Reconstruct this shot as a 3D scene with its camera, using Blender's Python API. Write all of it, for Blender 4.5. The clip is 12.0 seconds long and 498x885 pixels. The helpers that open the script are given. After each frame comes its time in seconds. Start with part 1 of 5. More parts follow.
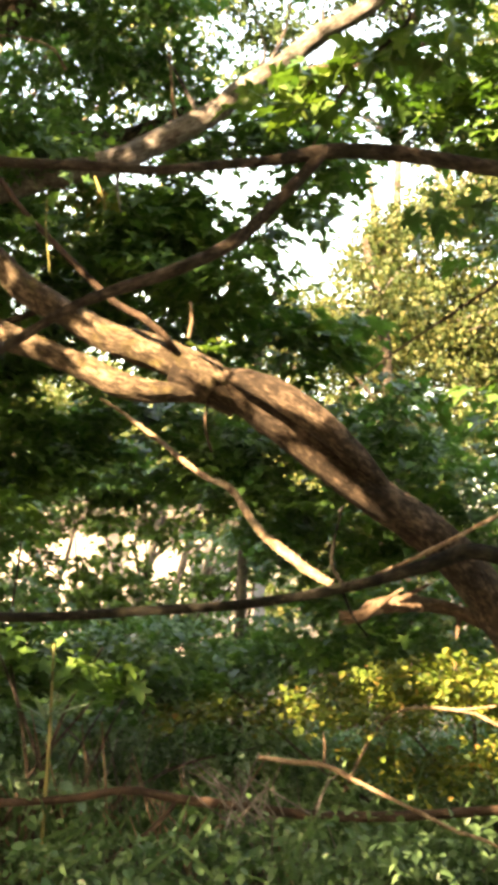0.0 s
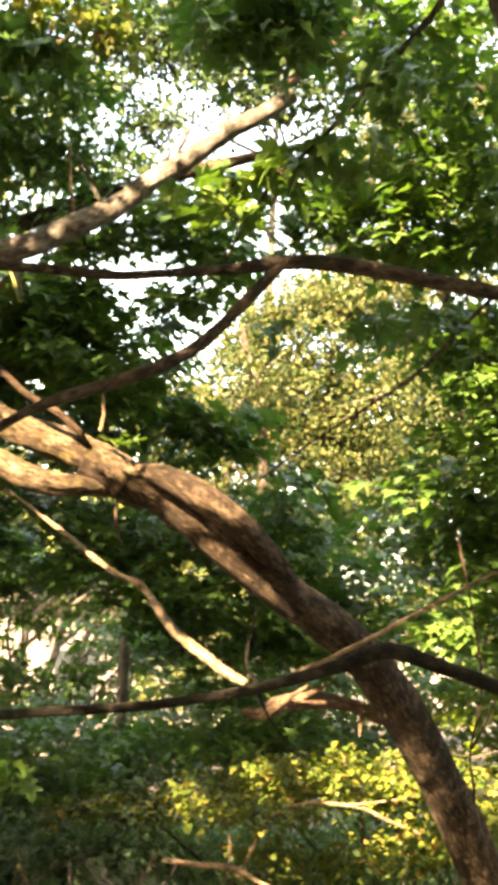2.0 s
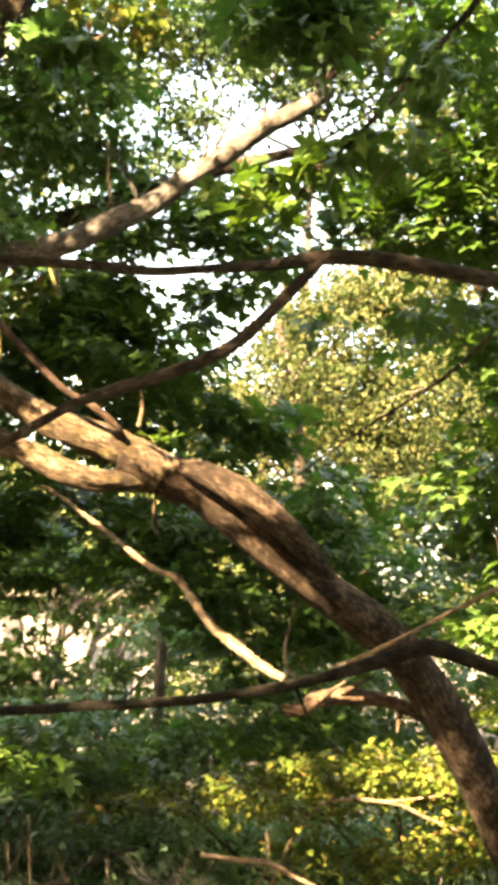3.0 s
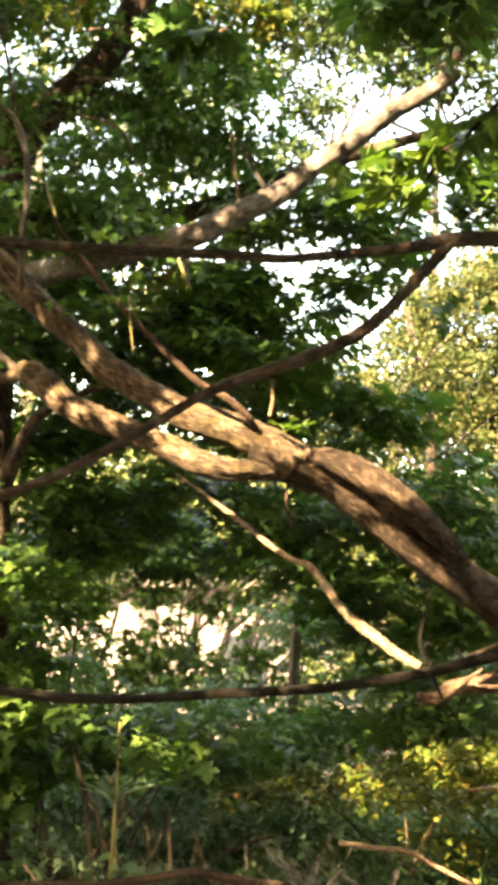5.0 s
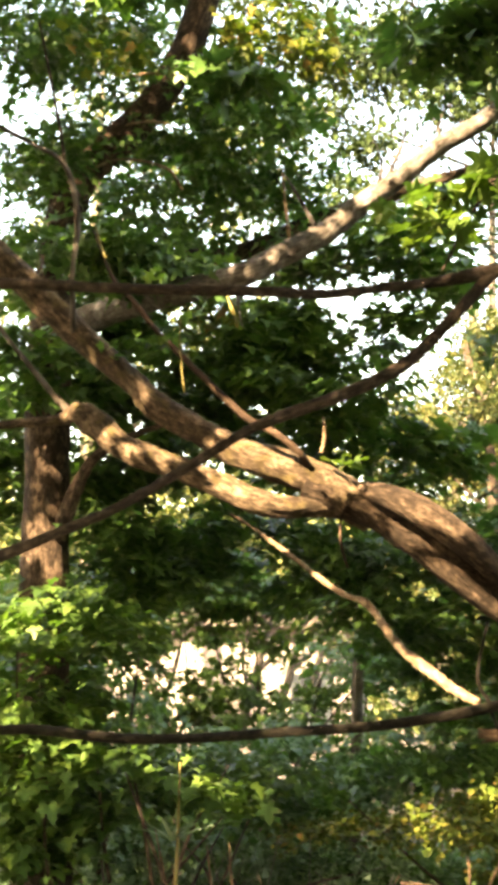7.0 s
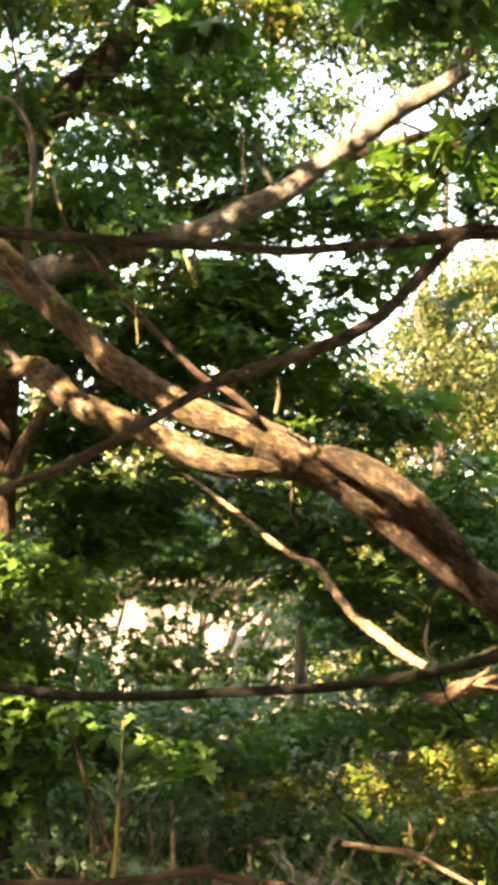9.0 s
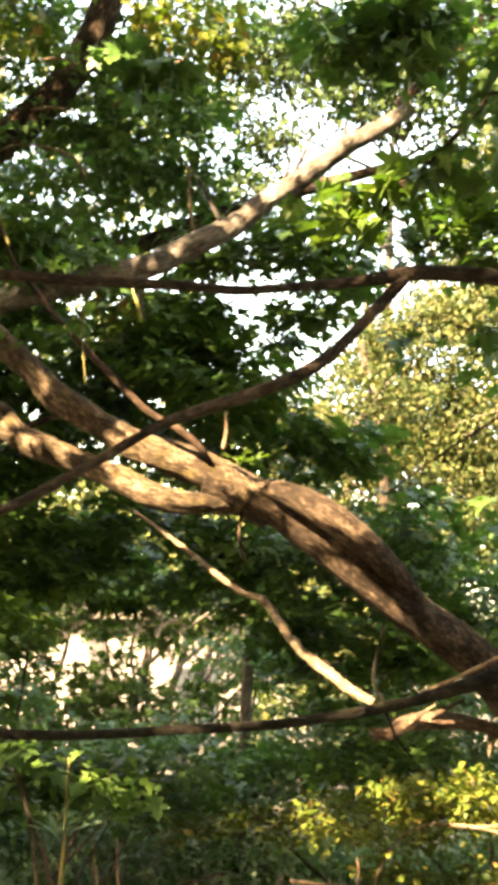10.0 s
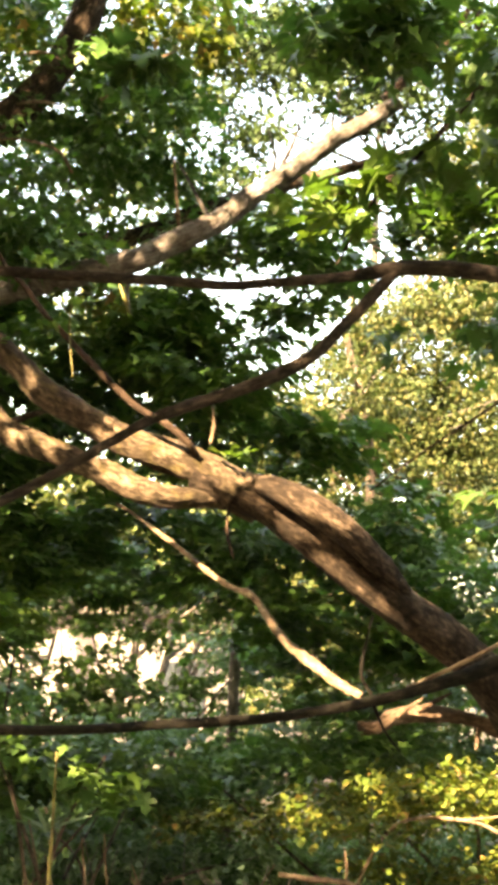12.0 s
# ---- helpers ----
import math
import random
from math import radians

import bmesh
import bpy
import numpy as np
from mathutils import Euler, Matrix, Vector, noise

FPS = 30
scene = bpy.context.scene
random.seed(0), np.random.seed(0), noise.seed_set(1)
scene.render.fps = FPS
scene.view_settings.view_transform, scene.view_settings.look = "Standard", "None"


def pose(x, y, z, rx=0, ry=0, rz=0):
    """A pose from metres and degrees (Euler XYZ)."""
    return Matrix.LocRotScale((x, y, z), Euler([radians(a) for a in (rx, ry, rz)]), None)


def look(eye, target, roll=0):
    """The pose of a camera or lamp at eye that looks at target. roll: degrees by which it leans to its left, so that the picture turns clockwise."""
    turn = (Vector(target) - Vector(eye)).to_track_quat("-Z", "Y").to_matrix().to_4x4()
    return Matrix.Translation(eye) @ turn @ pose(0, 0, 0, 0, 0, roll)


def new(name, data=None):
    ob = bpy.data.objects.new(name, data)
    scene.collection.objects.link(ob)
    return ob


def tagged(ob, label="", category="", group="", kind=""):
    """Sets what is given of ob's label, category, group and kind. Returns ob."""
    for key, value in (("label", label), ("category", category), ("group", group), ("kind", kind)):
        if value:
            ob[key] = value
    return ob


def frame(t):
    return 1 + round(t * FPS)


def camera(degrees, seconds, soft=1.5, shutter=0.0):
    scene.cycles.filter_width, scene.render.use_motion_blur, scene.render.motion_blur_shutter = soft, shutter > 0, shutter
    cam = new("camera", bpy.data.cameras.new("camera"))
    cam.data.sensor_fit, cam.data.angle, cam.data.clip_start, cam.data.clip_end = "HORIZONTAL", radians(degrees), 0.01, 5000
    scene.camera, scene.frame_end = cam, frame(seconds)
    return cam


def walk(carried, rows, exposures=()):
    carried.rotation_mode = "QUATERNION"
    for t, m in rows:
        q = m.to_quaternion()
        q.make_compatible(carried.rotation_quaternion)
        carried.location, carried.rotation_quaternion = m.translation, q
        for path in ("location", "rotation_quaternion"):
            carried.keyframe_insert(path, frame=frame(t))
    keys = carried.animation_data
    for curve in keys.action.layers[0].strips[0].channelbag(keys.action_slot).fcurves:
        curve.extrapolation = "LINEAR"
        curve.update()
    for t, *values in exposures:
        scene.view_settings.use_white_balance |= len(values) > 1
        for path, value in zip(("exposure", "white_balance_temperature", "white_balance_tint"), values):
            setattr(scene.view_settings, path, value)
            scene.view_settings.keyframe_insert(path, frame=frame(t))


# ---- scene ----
# ---- camera and its walk ----
cam = camera(20.82, 12.0, soft=5.2)
walk(cam, [
    (0.0, pose(0.1801, -0.0053, 1.5620, 95.031, -1.053, 2.751)),
    (0.5, pose(0.1126, -0.0126, 1.5789, 96.753, -0.472, -0.772)),
    (1.0, pose(0.0348, -0.0045, 1.5984, 98.052, -0.710, -4.291)),
    (1.5, pose(0.0001, -0.0000, 1.6000, 98.284, -0.964, -5.374)),
    (2.0, pose(-0.0073, -0.0004, 1.6077, 98.640, -1.295, -3.188)),
    (2.5, pose(-0.0090, -0.0079, 1.6101, 98.988, -1.401, -3.235)),
    (3.0, pose(-0.0152, -0.0016, 1.6055, 98.449, -1.533, -1.700)),
    (3.2, pose(-0.0141, 0.0000, 1.6036, 98.111, -1.382, -1.154)),
    (4.8, pose(-0.0207, -0.0048, 1.6022, 99.022, -1.414, 2.149)),
    (5.0, pose(-0.0206, -0.0024, 1.5978, 97.900, -1.309, 3.873)),
    (5.5, pose(-0.0221, 0.0049, 1.5940, 97.774, -0.876, 5.754)),
    (6.0, pose(-0.0148, 0.0076, 1.5930, 98.546, -0.994, 5.561)),
    (6.5, pose(-0.0146, 0.0015, 1.5937, 99.452, -0.894, 5.951)),
    (7.0, pose(0.0163, 0.0044, 1.5960, 99.459, -0.599, 6.646)),
    (7.2, pose(0.0102, 0.0201, 1.5968, 99.283, -1.210, 6.188)),
    (8.8, pose(-0.0119, 0.0332, 1.6009, 98.347, -1.538, 4.373)),
    (9.0, pose(-0.0122, 0.0353, 1.5928, 97.891, -1.748, 4.170)),
    (9.5, pose(-0.0233, 0.0418, 1.5977, 98.015, -1.790, 2.551)),
    (10.0, pose(-0.0226, 0.0358, 1.6086, 99.264, -1.424, 1.862)),
    (10.5, pose(-0.0176, 0.0241, 1.6130, 100.073, -1.320, 1.367)),
    (11.0, pose(-0.0262, 0.0189, 1.6150, 100.040, -1.439, 1.982)),
    (11.5, pose(-0.0317, 0.0248, 1.6112, 99.217, -1.428, 1.113)),
    (12.0, pose(-0.0287, 0.0321, 1.6094, 99.035, -1.230, 1.290)),
], exposures=[(0.0, 3.88, 10800, 9), (12.0, 3.88, 10800, 9)])

# ---- world and sun ----
SUN_EL, SUN_AZ = radians(34), radians(212)      # low evening sun, behind the camera and to its left
TO_SUN = Vector((math.sin(SUN_AZ) * math.cos(SUN_EL), math.cos(SUN_AZ) * math.cos(SUN_EL), math.sin(SUN_EL)))
world = bpy.data.worlds.new("evening_sky")
scene.world = world
world.use_nodes = True
wn, wl = world.node_tree.nodes, world.node_tree.links
sky = wn.new("ShaderNodeTexSky")
sky.sky_type, sky.sun_disc = "NISHITA", False
sky.sun_elevation, sky.sun_rotation = SUN_EL, SUN_AZ
sky.dust_density, sky.air_density = 4.0, 1.0
wn["Background"].inputs["Strength"].default_value = 0.15
wl.new(sky.outputs["Color"], wn["Background"].inputs["Color"])
sun = new("sun", bpy.data.lights.new("sun", "SUN"))
sun.data.energy, sun.data.angle, sun.data.color = 4.8, radians(0.45), (1.0, 0.84, 0.69)
sun.matrix_world = look(TO_SUN * 60, (0, 0, 0))


# ---- materials ----
def material(name):
    m = bpy.data.materials.new(name)
    m.use_nodes = True
    return m, m.node_tree.nodes, m.node_tree.links, m.node_tree.nodes["Principled BSDF"]


def ramp(nodes, stops):
    r = nodes.new("ShaderNodeValToRGB")
    while len(r.color_ramp.elements) < len(stops):
        r.color_ramp.elements.new(0.5)
    for e, (p, c) in zip(r.color_ramp.elements, stops):
        e.position, e.color = p, (*c, 1)
    return r


def bark(name, dark, mid, light, scale=1.0, moss=None, bump=0.6):
    """Plated bark: fine furrows along the grain, blotches of wear, and moss in patches where it is named."""
    m, n, l, p = material(name)
    co = n.new("ShaderNodeTexCoord")
    along = n.new("ShaderNodeAttribute")
    along.attribute_name = "grain"
    fine = n.new("ShaderNodeTexNoise")
    fine.inputs["Scale"].default_value, fine.inputs["Detail"].default_value = 70 * scale, 8
    fine.inputs["Roughness"].default_value = 0.7
    big = n.new("ShaderNodeTexNoise")
    big.inputs["Scale"].default_value, big.inputs["Detail"].default_value = 9 * scale, 5
    cells = n.new("ShaderNodeTexVoronoi")
    cells.feature = "DISTANCE_TO_EDGE"
    cells.inputs["Scale"].default_value = 55 * scale
    warp = n.new("ShaderNodeMixRGB")
    warp.blend_type, warp.inputs["Fac"].default_value = "ADD", 0.03
    l.new(along.outputs["Vector"], fine.inputs["Vector"])
    l.new(co.outputs["Object"], big.inputs["Vector"])
    l.new(along.outputs["Vector"], warp.inputs["Color1"])
    l.new(fine.outputs["Color"], warp.inputs["Color2"])
    l.new(warp.outputs["Color"], cells.inputs["Vector"])
    mix = n.new("ShaderNodeMath")
    mix.operation = "MULTIPLY_ADD"
    mix.inputs[1].default_value = 0.62
    l.new(fine.outputs["Fac"], mix.inputs[0])
    half = n.new("ShaderNodeMath")
    half.operation, half.inputs[1].default_value = "MULTIPLY", 0.42
    l.new(big.outputs["Fac"], half.inputs[0])
    l.new(half.outputs[0], mix.inputs[2])
    r = ramp(n, [(0.30, dark), (0.50, mid), (0.72, light)])
    l.new(mix.outputs[0], r.inputs["Fac"])
    last = r.outputs["Color"]
    if moss:
        mn = n.new("ShaderNodeTexNoise")
        mn.inputs["Scale"].default_value, mn.inputs["Detail"].default_value = 14, 6
        l.new(co.outputs["Object"], mn.inputs["Vector"])
        mr = ramp(n, [(0.54, (0, 0, 0)), (0.68, (0.8, 0.8, 0.8))])
        l.new(mn.outputs["Fac"], mr.inputs["Fac"])
        mm = n.new("ShaderNodeMixRGB")
        mm.inputs["Color2"].default_value = (*moss, 1)
        l.new(mr.outputs["Color"], mm.inputs["Fac"])
        l.new(last, mm.inputs["Color1"])
        last = mm.outputs["Color"]
    fleck = n.new("ShaderNodeTexNoise")
    fleck.inputs["Scale"].default_value, fleck.inputs["Detail"].default_value = 60 * scale, 5
    l.new(along.outputs["Vector"], fleck.inputs["Vector"])
    fr = ramp(n, [(0.36, (0.28, 0.24, 0.22)), (0.47, (1, 1, 1))])
    l.new(fleck.outputs["Fac"], fr.inputs["Fac"])
    stain = n.new("ShaderNodeTexNoise")
    stain.inputs["Scale"].default_value, stain.inputs["Detail"].default_value = 22 * scale, 6
    stain.inputs["Distortion"].default_value = 0.6
    l.new(co.outputs["Object"], stain.inputs["Vector"])
    st = ramp(n, [(0.38, (0.42, 0.38, 0.36)), (0.55, (1, 1, 1))])
    l.new(stain.outputs["Fac"], st.inputs["Fac"])
    sm = n.new("ShaderNodeMixRGB")
    sm.blend_type, sm.inputs["Fac"].default_value = "MULTIPLY", 0.55
    l.new(last, sm.inputs["Color1"])
    l.new(st.outputs["Color"], sm.inputs["Color2"])
    last = sm.outputs["Color"]
    fm = n.new("ShaderNodeMixRGB")
    fm.blend_type, fm.inputs["Fac"].default_value = "MULTIPLY", 0.48
    l.new(last, fm.inputs["Color1"])
    l.new(fr.outputs["Color"], fm.inputs["Color2"])
    l.new(fm.outputs["Color"], p.inputs["Base Color"])
    p.inputs["Roughness"].default_value = 0.9
    p.inputs["Specular IOR Level"].default_value = 0.2
    add = n.new("ShaderNodeMath")
    add.operation, add.inputs[1].default_value = "MULTIPLY_ADD", 1.4
    l.new(cells.outputs["Distance"], add.inputs[0])
    l.new(fine.outputs["Fac"], add.inputs[2])
    b = n.new("ShaderNodeBump")
    b.inputs["Strength"].default_value, b.inputs["Distance"].default_value = bump, 0.012
    l.new(add.outputs[0], b.inputs["Height"])
    l.new(b.outputs["Normal"], p.inputs["Normal"])
    return m


def leaf(name, stops, through_share=0.40, gloss=0.36, single=False):
    """Leaf blades: each its own tint, with blotches, a soft gloss and light passing through."""
    m, n, l, p = material(name)
    g = n.new("ShaderNodeNewGeometry")
    r = ramp(n, stops)
    if single:
        g = n.new("ShaderNodeObjectInfo")
    l.new(g.outputs["Random" if single else "Random Per Island"], r.inputs["Fac"])
    co = n.new("ShaderNodeTexCoord")
    t = n.new("ShaderNodeTexNoise")
    t.inputs["Scale"].default_value, t.inputs["Detail"].default_value = 30, 4
    l.new(co.outputs["Object"], t.inputs["Vector"])
    v = n.new("ShaderNodeMixRGB")
    v.blend_type, v.inputs["Fac"].default_value = "MULTIPLY", 0.5
    vr = ramp(n, [(0.3, (0.55, 0.6, 0.5)), (0.7, (1, 1, 1))])
    l.new(t.outputs["Fac"], vr.inputs["Fac"])
    l.new(r.outputs["Color"], v.inputs["Color1"])
    l.new(vr.outputs["Color"], v.inputs["Color2"])
    l.new(v.outputs["Color"], p.inputs["Base Color"])
    p.inputs["Roughness"].default_value = 0.40
    p.inputs["Specular IOR Level"].default_value = gloss
    b = n.new("ShaderNodeBump")
    b.inputs["Strength"].default_value, b.inputs["Distance"].default_value = 0.3, 0.004
    l.new(t.outputs["Fac"], b.inputs["Height"])
    l.new(b.outputs["Normal"], p.inputs["Normal"])
    tr = n.new("ShaderNodeBsdfTranslucent")
    sat = n.new("ShaderNodeMixRGB")
    sat.blend_type, sat.inputs["Fac"].default_value = "MULTIPLY", 1.0
    sat.inputs["Color2"].default_value = (1.0, 1.25, 0.6, 1)
    l.new(v.outputs["Color"], sat.inputs["Color1"])
    l.new(sat.outputs["Color"], tr.inputs["Color"])
    ms = n.new("ShaderNodeMixShader")
    ms.inputs["Fac"].default_value = through_share
    l.new(p.outputs["BSDF"], ms.inputs[1])
    l.new(tr.outputs["BSDF"], ms.inputs[2])
    l.new(ms.outputs["Shader"], n["Material Output"].inputs["Surface"])
    return m


def plain(name, c1, c2, scale, rough=0.9, bump=0.3, depth=0.02):
    m, n, l, p = material(name)
    co = n.new("ShaderNodeTexCoord")
    a = n.new("ShaderNodeTexNoise")
    a.inputs["Scale"].default_value, a.inputs["Detail"].default_value = scale, 9
    a.inputs["Roughness"].default_value = 0.65
    l.new(co.outputs["Object"], a.inputs["Vector"])
    r = ramp(n, [(0.3, c1), (0.7, c2)])
    l.new(a.outputs["Fac"], r.inputs["Fac"])
    l.new(r.outputs["Color"], p.inputs["Base Color"])
    p.inputs["Roughness"].default_value = rough
    b = n.new("ShaderNodeBump")
    b.inputs["Strength"].default_value, b.inputs["Distance"].default_value = bump, depth
    l.new(a.outputs["Fac"], b.inputs["Height"])
    l.new(b.outputs["Normal"], p.inputs["Normal"])
    return m


BARK = bark("maple_bark", (0.008, 0.0055, 0.004), (0.040, 0.0275, 0.0195), (0.27, 0.194, 0.142), bump=1.0)
BARK_MOSS = bark("mossy_bark", (0.014, 0.010, 0.006), (0.075, 0.054, 0.036), (0.42, 0.310, 0.225), moss=(0.115, 0.090, 0.036), bump=1.0)
BARK_DARK = bark("dark_branch_bark", (0.014, 0.010, 0.007), (0.070, 0.053, 0.041), (0.26, 0.20, 0.155), scale=1.6, moss=(0.060, 0.050, 0.032), bump=0.9)
BARK_RED = bark("reddish_bark", (0.014, 0.009, 0.006), (0.045, 0.028, 0.020), (0.120, 0.080, 0.056))
DEADWOOD = bark("bare_deadwood", (0.040, 0.033, 0.029), (0.16, 0.140, 0.125), (0.41, 0.40, 0.40), bump=1.0)
STICK = bark("pale_stick_wood", (0.07, 0.045, 0.03), (0.21, 0.145, 0.098), (0.46, 0.36, 0.26), scale=1.4, bump=0.5)
# much darker than the other branch bark, faintly green in patches
BOUGH = bark("near_black_bough_bark", (0.004, 0.004, 0.003), (0.014, 0.012, 0.008), (0.050, 0.042, 0.030), scale=1.6, moss=(0.026, 0.028, 0.013), bump=1.0)
STUB = bark("broken_red_wood", (0.03, 0.018, 0.012), (0.11, 0.072, 0.050), (0.36, 0.26, 0.185), bump=0.9)
GREYBARK = bark("grey_bark", (0.050, 0.044, 0.039), (0.121, 0.105, 0.088), (0.198, 0.176, 0.149), scale=0.7)
L_MAPLE = leaf("maple_leaf", [(0.0, (0.054, 0.118, 0.036)), (0.5, (0.082, 0.160, 0.045)), (1.0, (0.125, 0.205, 0.056))])
L_DARK = leaf("shade_maple_leaf", [(0.0, (0.052, 0.124, 0.038)), (0.6, (0.082, 0.168, 0.050)), (1.0, (0.128, 0.218, 0.064))], 0.34)
L_BRIGHT = leaf("young_maple_leaf", [(0.0, (0.075, 0.125, 0.023)), (0.6, (0.125, 0.185, 0.030)), (1.0, (0.22, 0.225, 0.042))], 0.45)
L_GOLD = leaf("yellowing_leaf", [(0.0, (0.055, 0.098, 0.020)), (0.5, (0.105, 0.138, 0.030)), (0.92, (0.180, 0.178, 0.044)), (1.0, (0.24, 0.13, 0.055))], 0.34, 0.3)
L_FAR = leaf("far_tree_leaf", [(0.0, (0.055, 0.085, 0.034)), (0.6, (0.110, 0.135, 0.052)), (1.0, (0.185, 0.18, 0.076))], 0.3, 0.2)
# leaves of the added, unseen crowns that block the sun; little light passes
L_ADDED_CROWN = leaf("added_crown_leaf", [(0.0, (0.03, 0.06, 0.02)), (1.0, (0.07, 0.11, 0.03))], 0.12)
L_COOL = leaf("undergrowth_leaf", [(0.0, (0.050, 0.105, 0.048)), (0.6, (0.084, 0.152, 0.070)), (1.0, (0.125, 0.200, 0.096))], 0.3, 0.3)
# near-black, so the look of leaves backlit by the sky is in the colour
L_AIRY = leaf("backlit_crown_leaf", [(0.0, (0.016, 0.030, 0.014)), (1.0, (0.042, 0.066, 0.026))], 0.12, 0.05)
L_TAN = leaf("drying_far_leaf", [(0.0, (0.026, 0.045, 0.018)), (0.55, (0.058, 0.076, 0.030)), (1.0, (0.125, 0.118, 0.050))], 0.3, 0.12)
L_PALE = leaf("grey_green_leaf", [(0.0, (0.13, 0.21, 0.14)), (1.0, (0.22, 0.31, 0.22))], 0.25, 0.2)
L_DARK_ONE = leaf("near_shade_leaf", [(0.0, (0.046, 0.112, 0.034)), (0.6, (0.072, 0.152, 0.044)), (1.0, (0.115, 0.200, 0.056))], 0.3, single=True)
L_BRIGHT_ONE = leaf("near_young_leaf", [(0.0, (0.070, 0.128, 0.034)), (0.6, (0.100, 0.168, 0.044)), (1.0, (0.145, 0.205, 0.056))], 0.36, single=True)
SHOOT = plain("yellow_shoot", (0.09, 0.085, 0.025), (0.19, 0.16, 0.045), 30, rough=0.6)
LITTER = plain("leaf_litter", (0.020, 0.015, 0.009), (0.065, 0.046, 0.028), 14, bump=0.8)
RENDER = plain("pale_house_render", (0.145, 0.130, 0.130), (0.215, 0.196, 0.196), 3, bump=0.1)
ROOF = plain("dark_roof_felt", (0.05, 0.045, 0.04), (0.11, 0.10, 0.09), 8)
PANE = plain("dark_window_pane", (0.02, 0.025, 0.03), (0.04, 0.05, 0.06), 2, rough=0.1, bump=0.0)


# ---- geometry helpers ----
def link(name, verts, faces, mat, parent=None, label="", smooth=True):
    me = bpy.data.meshes.new(name)
    me.from_pydata(verts, [], faces)
    me.materials.append(mat)
    if smooth:
        me.polygons.foreach_set("use_smooth", [True] * len(me.polygons))
    ob = new(name, me)
    ob.parent = parent
    return tagged(ob, label)


def thing(name, at, label, category, group="", kind=""):
    ob = new(name)
    ob.location = at
    ob.empty_display_size = 0.1
    bpy.context.view_layer.update()
    return tagged(ob, label, category, group, kind)


def under(ob, parent):
    """Hang a mesh made in world coordinates below a thing, without moving it."""
    ob.parent = parent
    ob.matrix_parent_inverse = Matrix.Translation(-parent.location)
    return ob


def spline(points, step):
    """Points at about even steps on a smooth line through (x, y, z, r) rows."""
    p = np.array(points, float)
    p = np.vstack([2 * p[0] - p[1], p, 2 * p[-1] - p[-2]])
    out = []
    for i in range(1, len(p) - 2):
        a, b, c, d = p[i - 1:i + 3]
        n = max(2, int(np.linalg.norm((c - b)[:3]) / step))
        for t in np.arange(n) / n:
            out.append(0.5 * (2 * b + (c - a) * t + (2 * a - 5 * b + 4 * c - d) * t * t + (3 * b - a - 3 * c + d) * t ** 3))
    out.append(p[-2])
    return np.array(out)


def tube(name, points, mat, parent, label="", seg=14, step=0.03, rough=0.10, lump=0.12, seed=0.0):
    """A tapered, knobbly limb along (place, radius) rows, closed at both ends."""
    line = spline([(*q, r) for q, r in points], step)
    ways = np.gradient(line[:, :3], axis=0)
    ways /= np.linalg.norm(ways, axis=1)[:, None]
    side = np.cross(ways[0], (0.3, 0.9, 0.2))
    verts, faces, grain, run = [], [], [], 0.0
    for k, (row, way) in enumerate(zip(line, ways)):
        run += np.linalg.norm(line[k, :3] - line[k - 1, :3]) if k else 0.0
        side = side - way * (side @ way)
        side /= np.linalg.norm(side)
        other = np.cross(way, side)
        r = max(row[3], 0.001)
        for j in range(seg):
            a = 2 * math.pi * j / seg
            out = math.cos(a) * side + math.sin(a) * other
            q = Vector((math.cos(a) * r, math.sin(a) * r, run * 0.42)) * (0.55 / max(r, 0.012))
            big = noise.noise(q * 0.9 + Vector((seed, 0, 0)))
            fine = noise.noise(q * 4.2 + Vector((0, seed, 0)))
            verts.append(row[:3] + out * r * (1 + lump * big + rough * fine))
            grain.append((math.cos(a) * r + seed, math.sin(a) * r, run * 0.38))
    n = len(line)
    for k in range(n - 1):
        for j in range(seg):
            j2 = (j + 1) % seg
            faces.append((k * seg + j, k * seg + j2, (k + 1) * seg + j2, (k + 1) * seg + j))
    faces.append(tuple(range(seg - 1, -1, -1)))
    faces.append(tuple((n - 1) * seg + j for j in range(seg)))
    ob = link(name, [tuple(v) for v in verts], faces, mat, None, label)
    at = ob.data.attributes.new("grain", "FLOAT_VECTOR", "POINT")
    at.data.foreach_set("vector", np.array(grain, np.float32).ravel())
    return under(ob, parent) if parent else ob


# Leaf outlines: (x across, y along) round a fan, the stalk at the origin.
MAPLE = [(0.0, 0.0), (0.14, -0.08), (0.40, -0.05), (0.25, 0.19), (0.45, 0.29), (0.57, 0.52), (0.36, 0.50), (0.18, 0.49), (0.23, 0.66), (0.13, 0.79), (0.0, 1.0)]
MAPLE = MAPLE + [(-x, y) for x, y in MAPLE[-2:0:-1]]
MAPLE_SMALL = [(0.0, 0.0), (0.36, -0.03), (0.24, 0.20), (0.55, 0.50), (0.19, 0.50), (0.12, 0.80), (0.0, 1.0)]
MAPLE_SMALL = MAPLE_SMALL + [(-x, y) for x, y in MAPLE_SMALL[-2:0:-1]]
OVAL = [(0.0, 0.0), (0.26, 0.22), (0.30, 0.55), (0.0, 1.0), (-0.30, 0.55), (-0.26, 0.22)]
OVAL_WIDE = [(0.0, 0.0), (0.30, 0.15), (0.42, 0.45), (0.28, 0.80), (0.0, 1.0), (-0.28, 0.80), (-0.42, 0.45), (-0.30, 0.15)]
CHIP = [(0.0, 0.0), (0.36, 0.45), (0.0, 1.0), (-0.36, 0.45)]
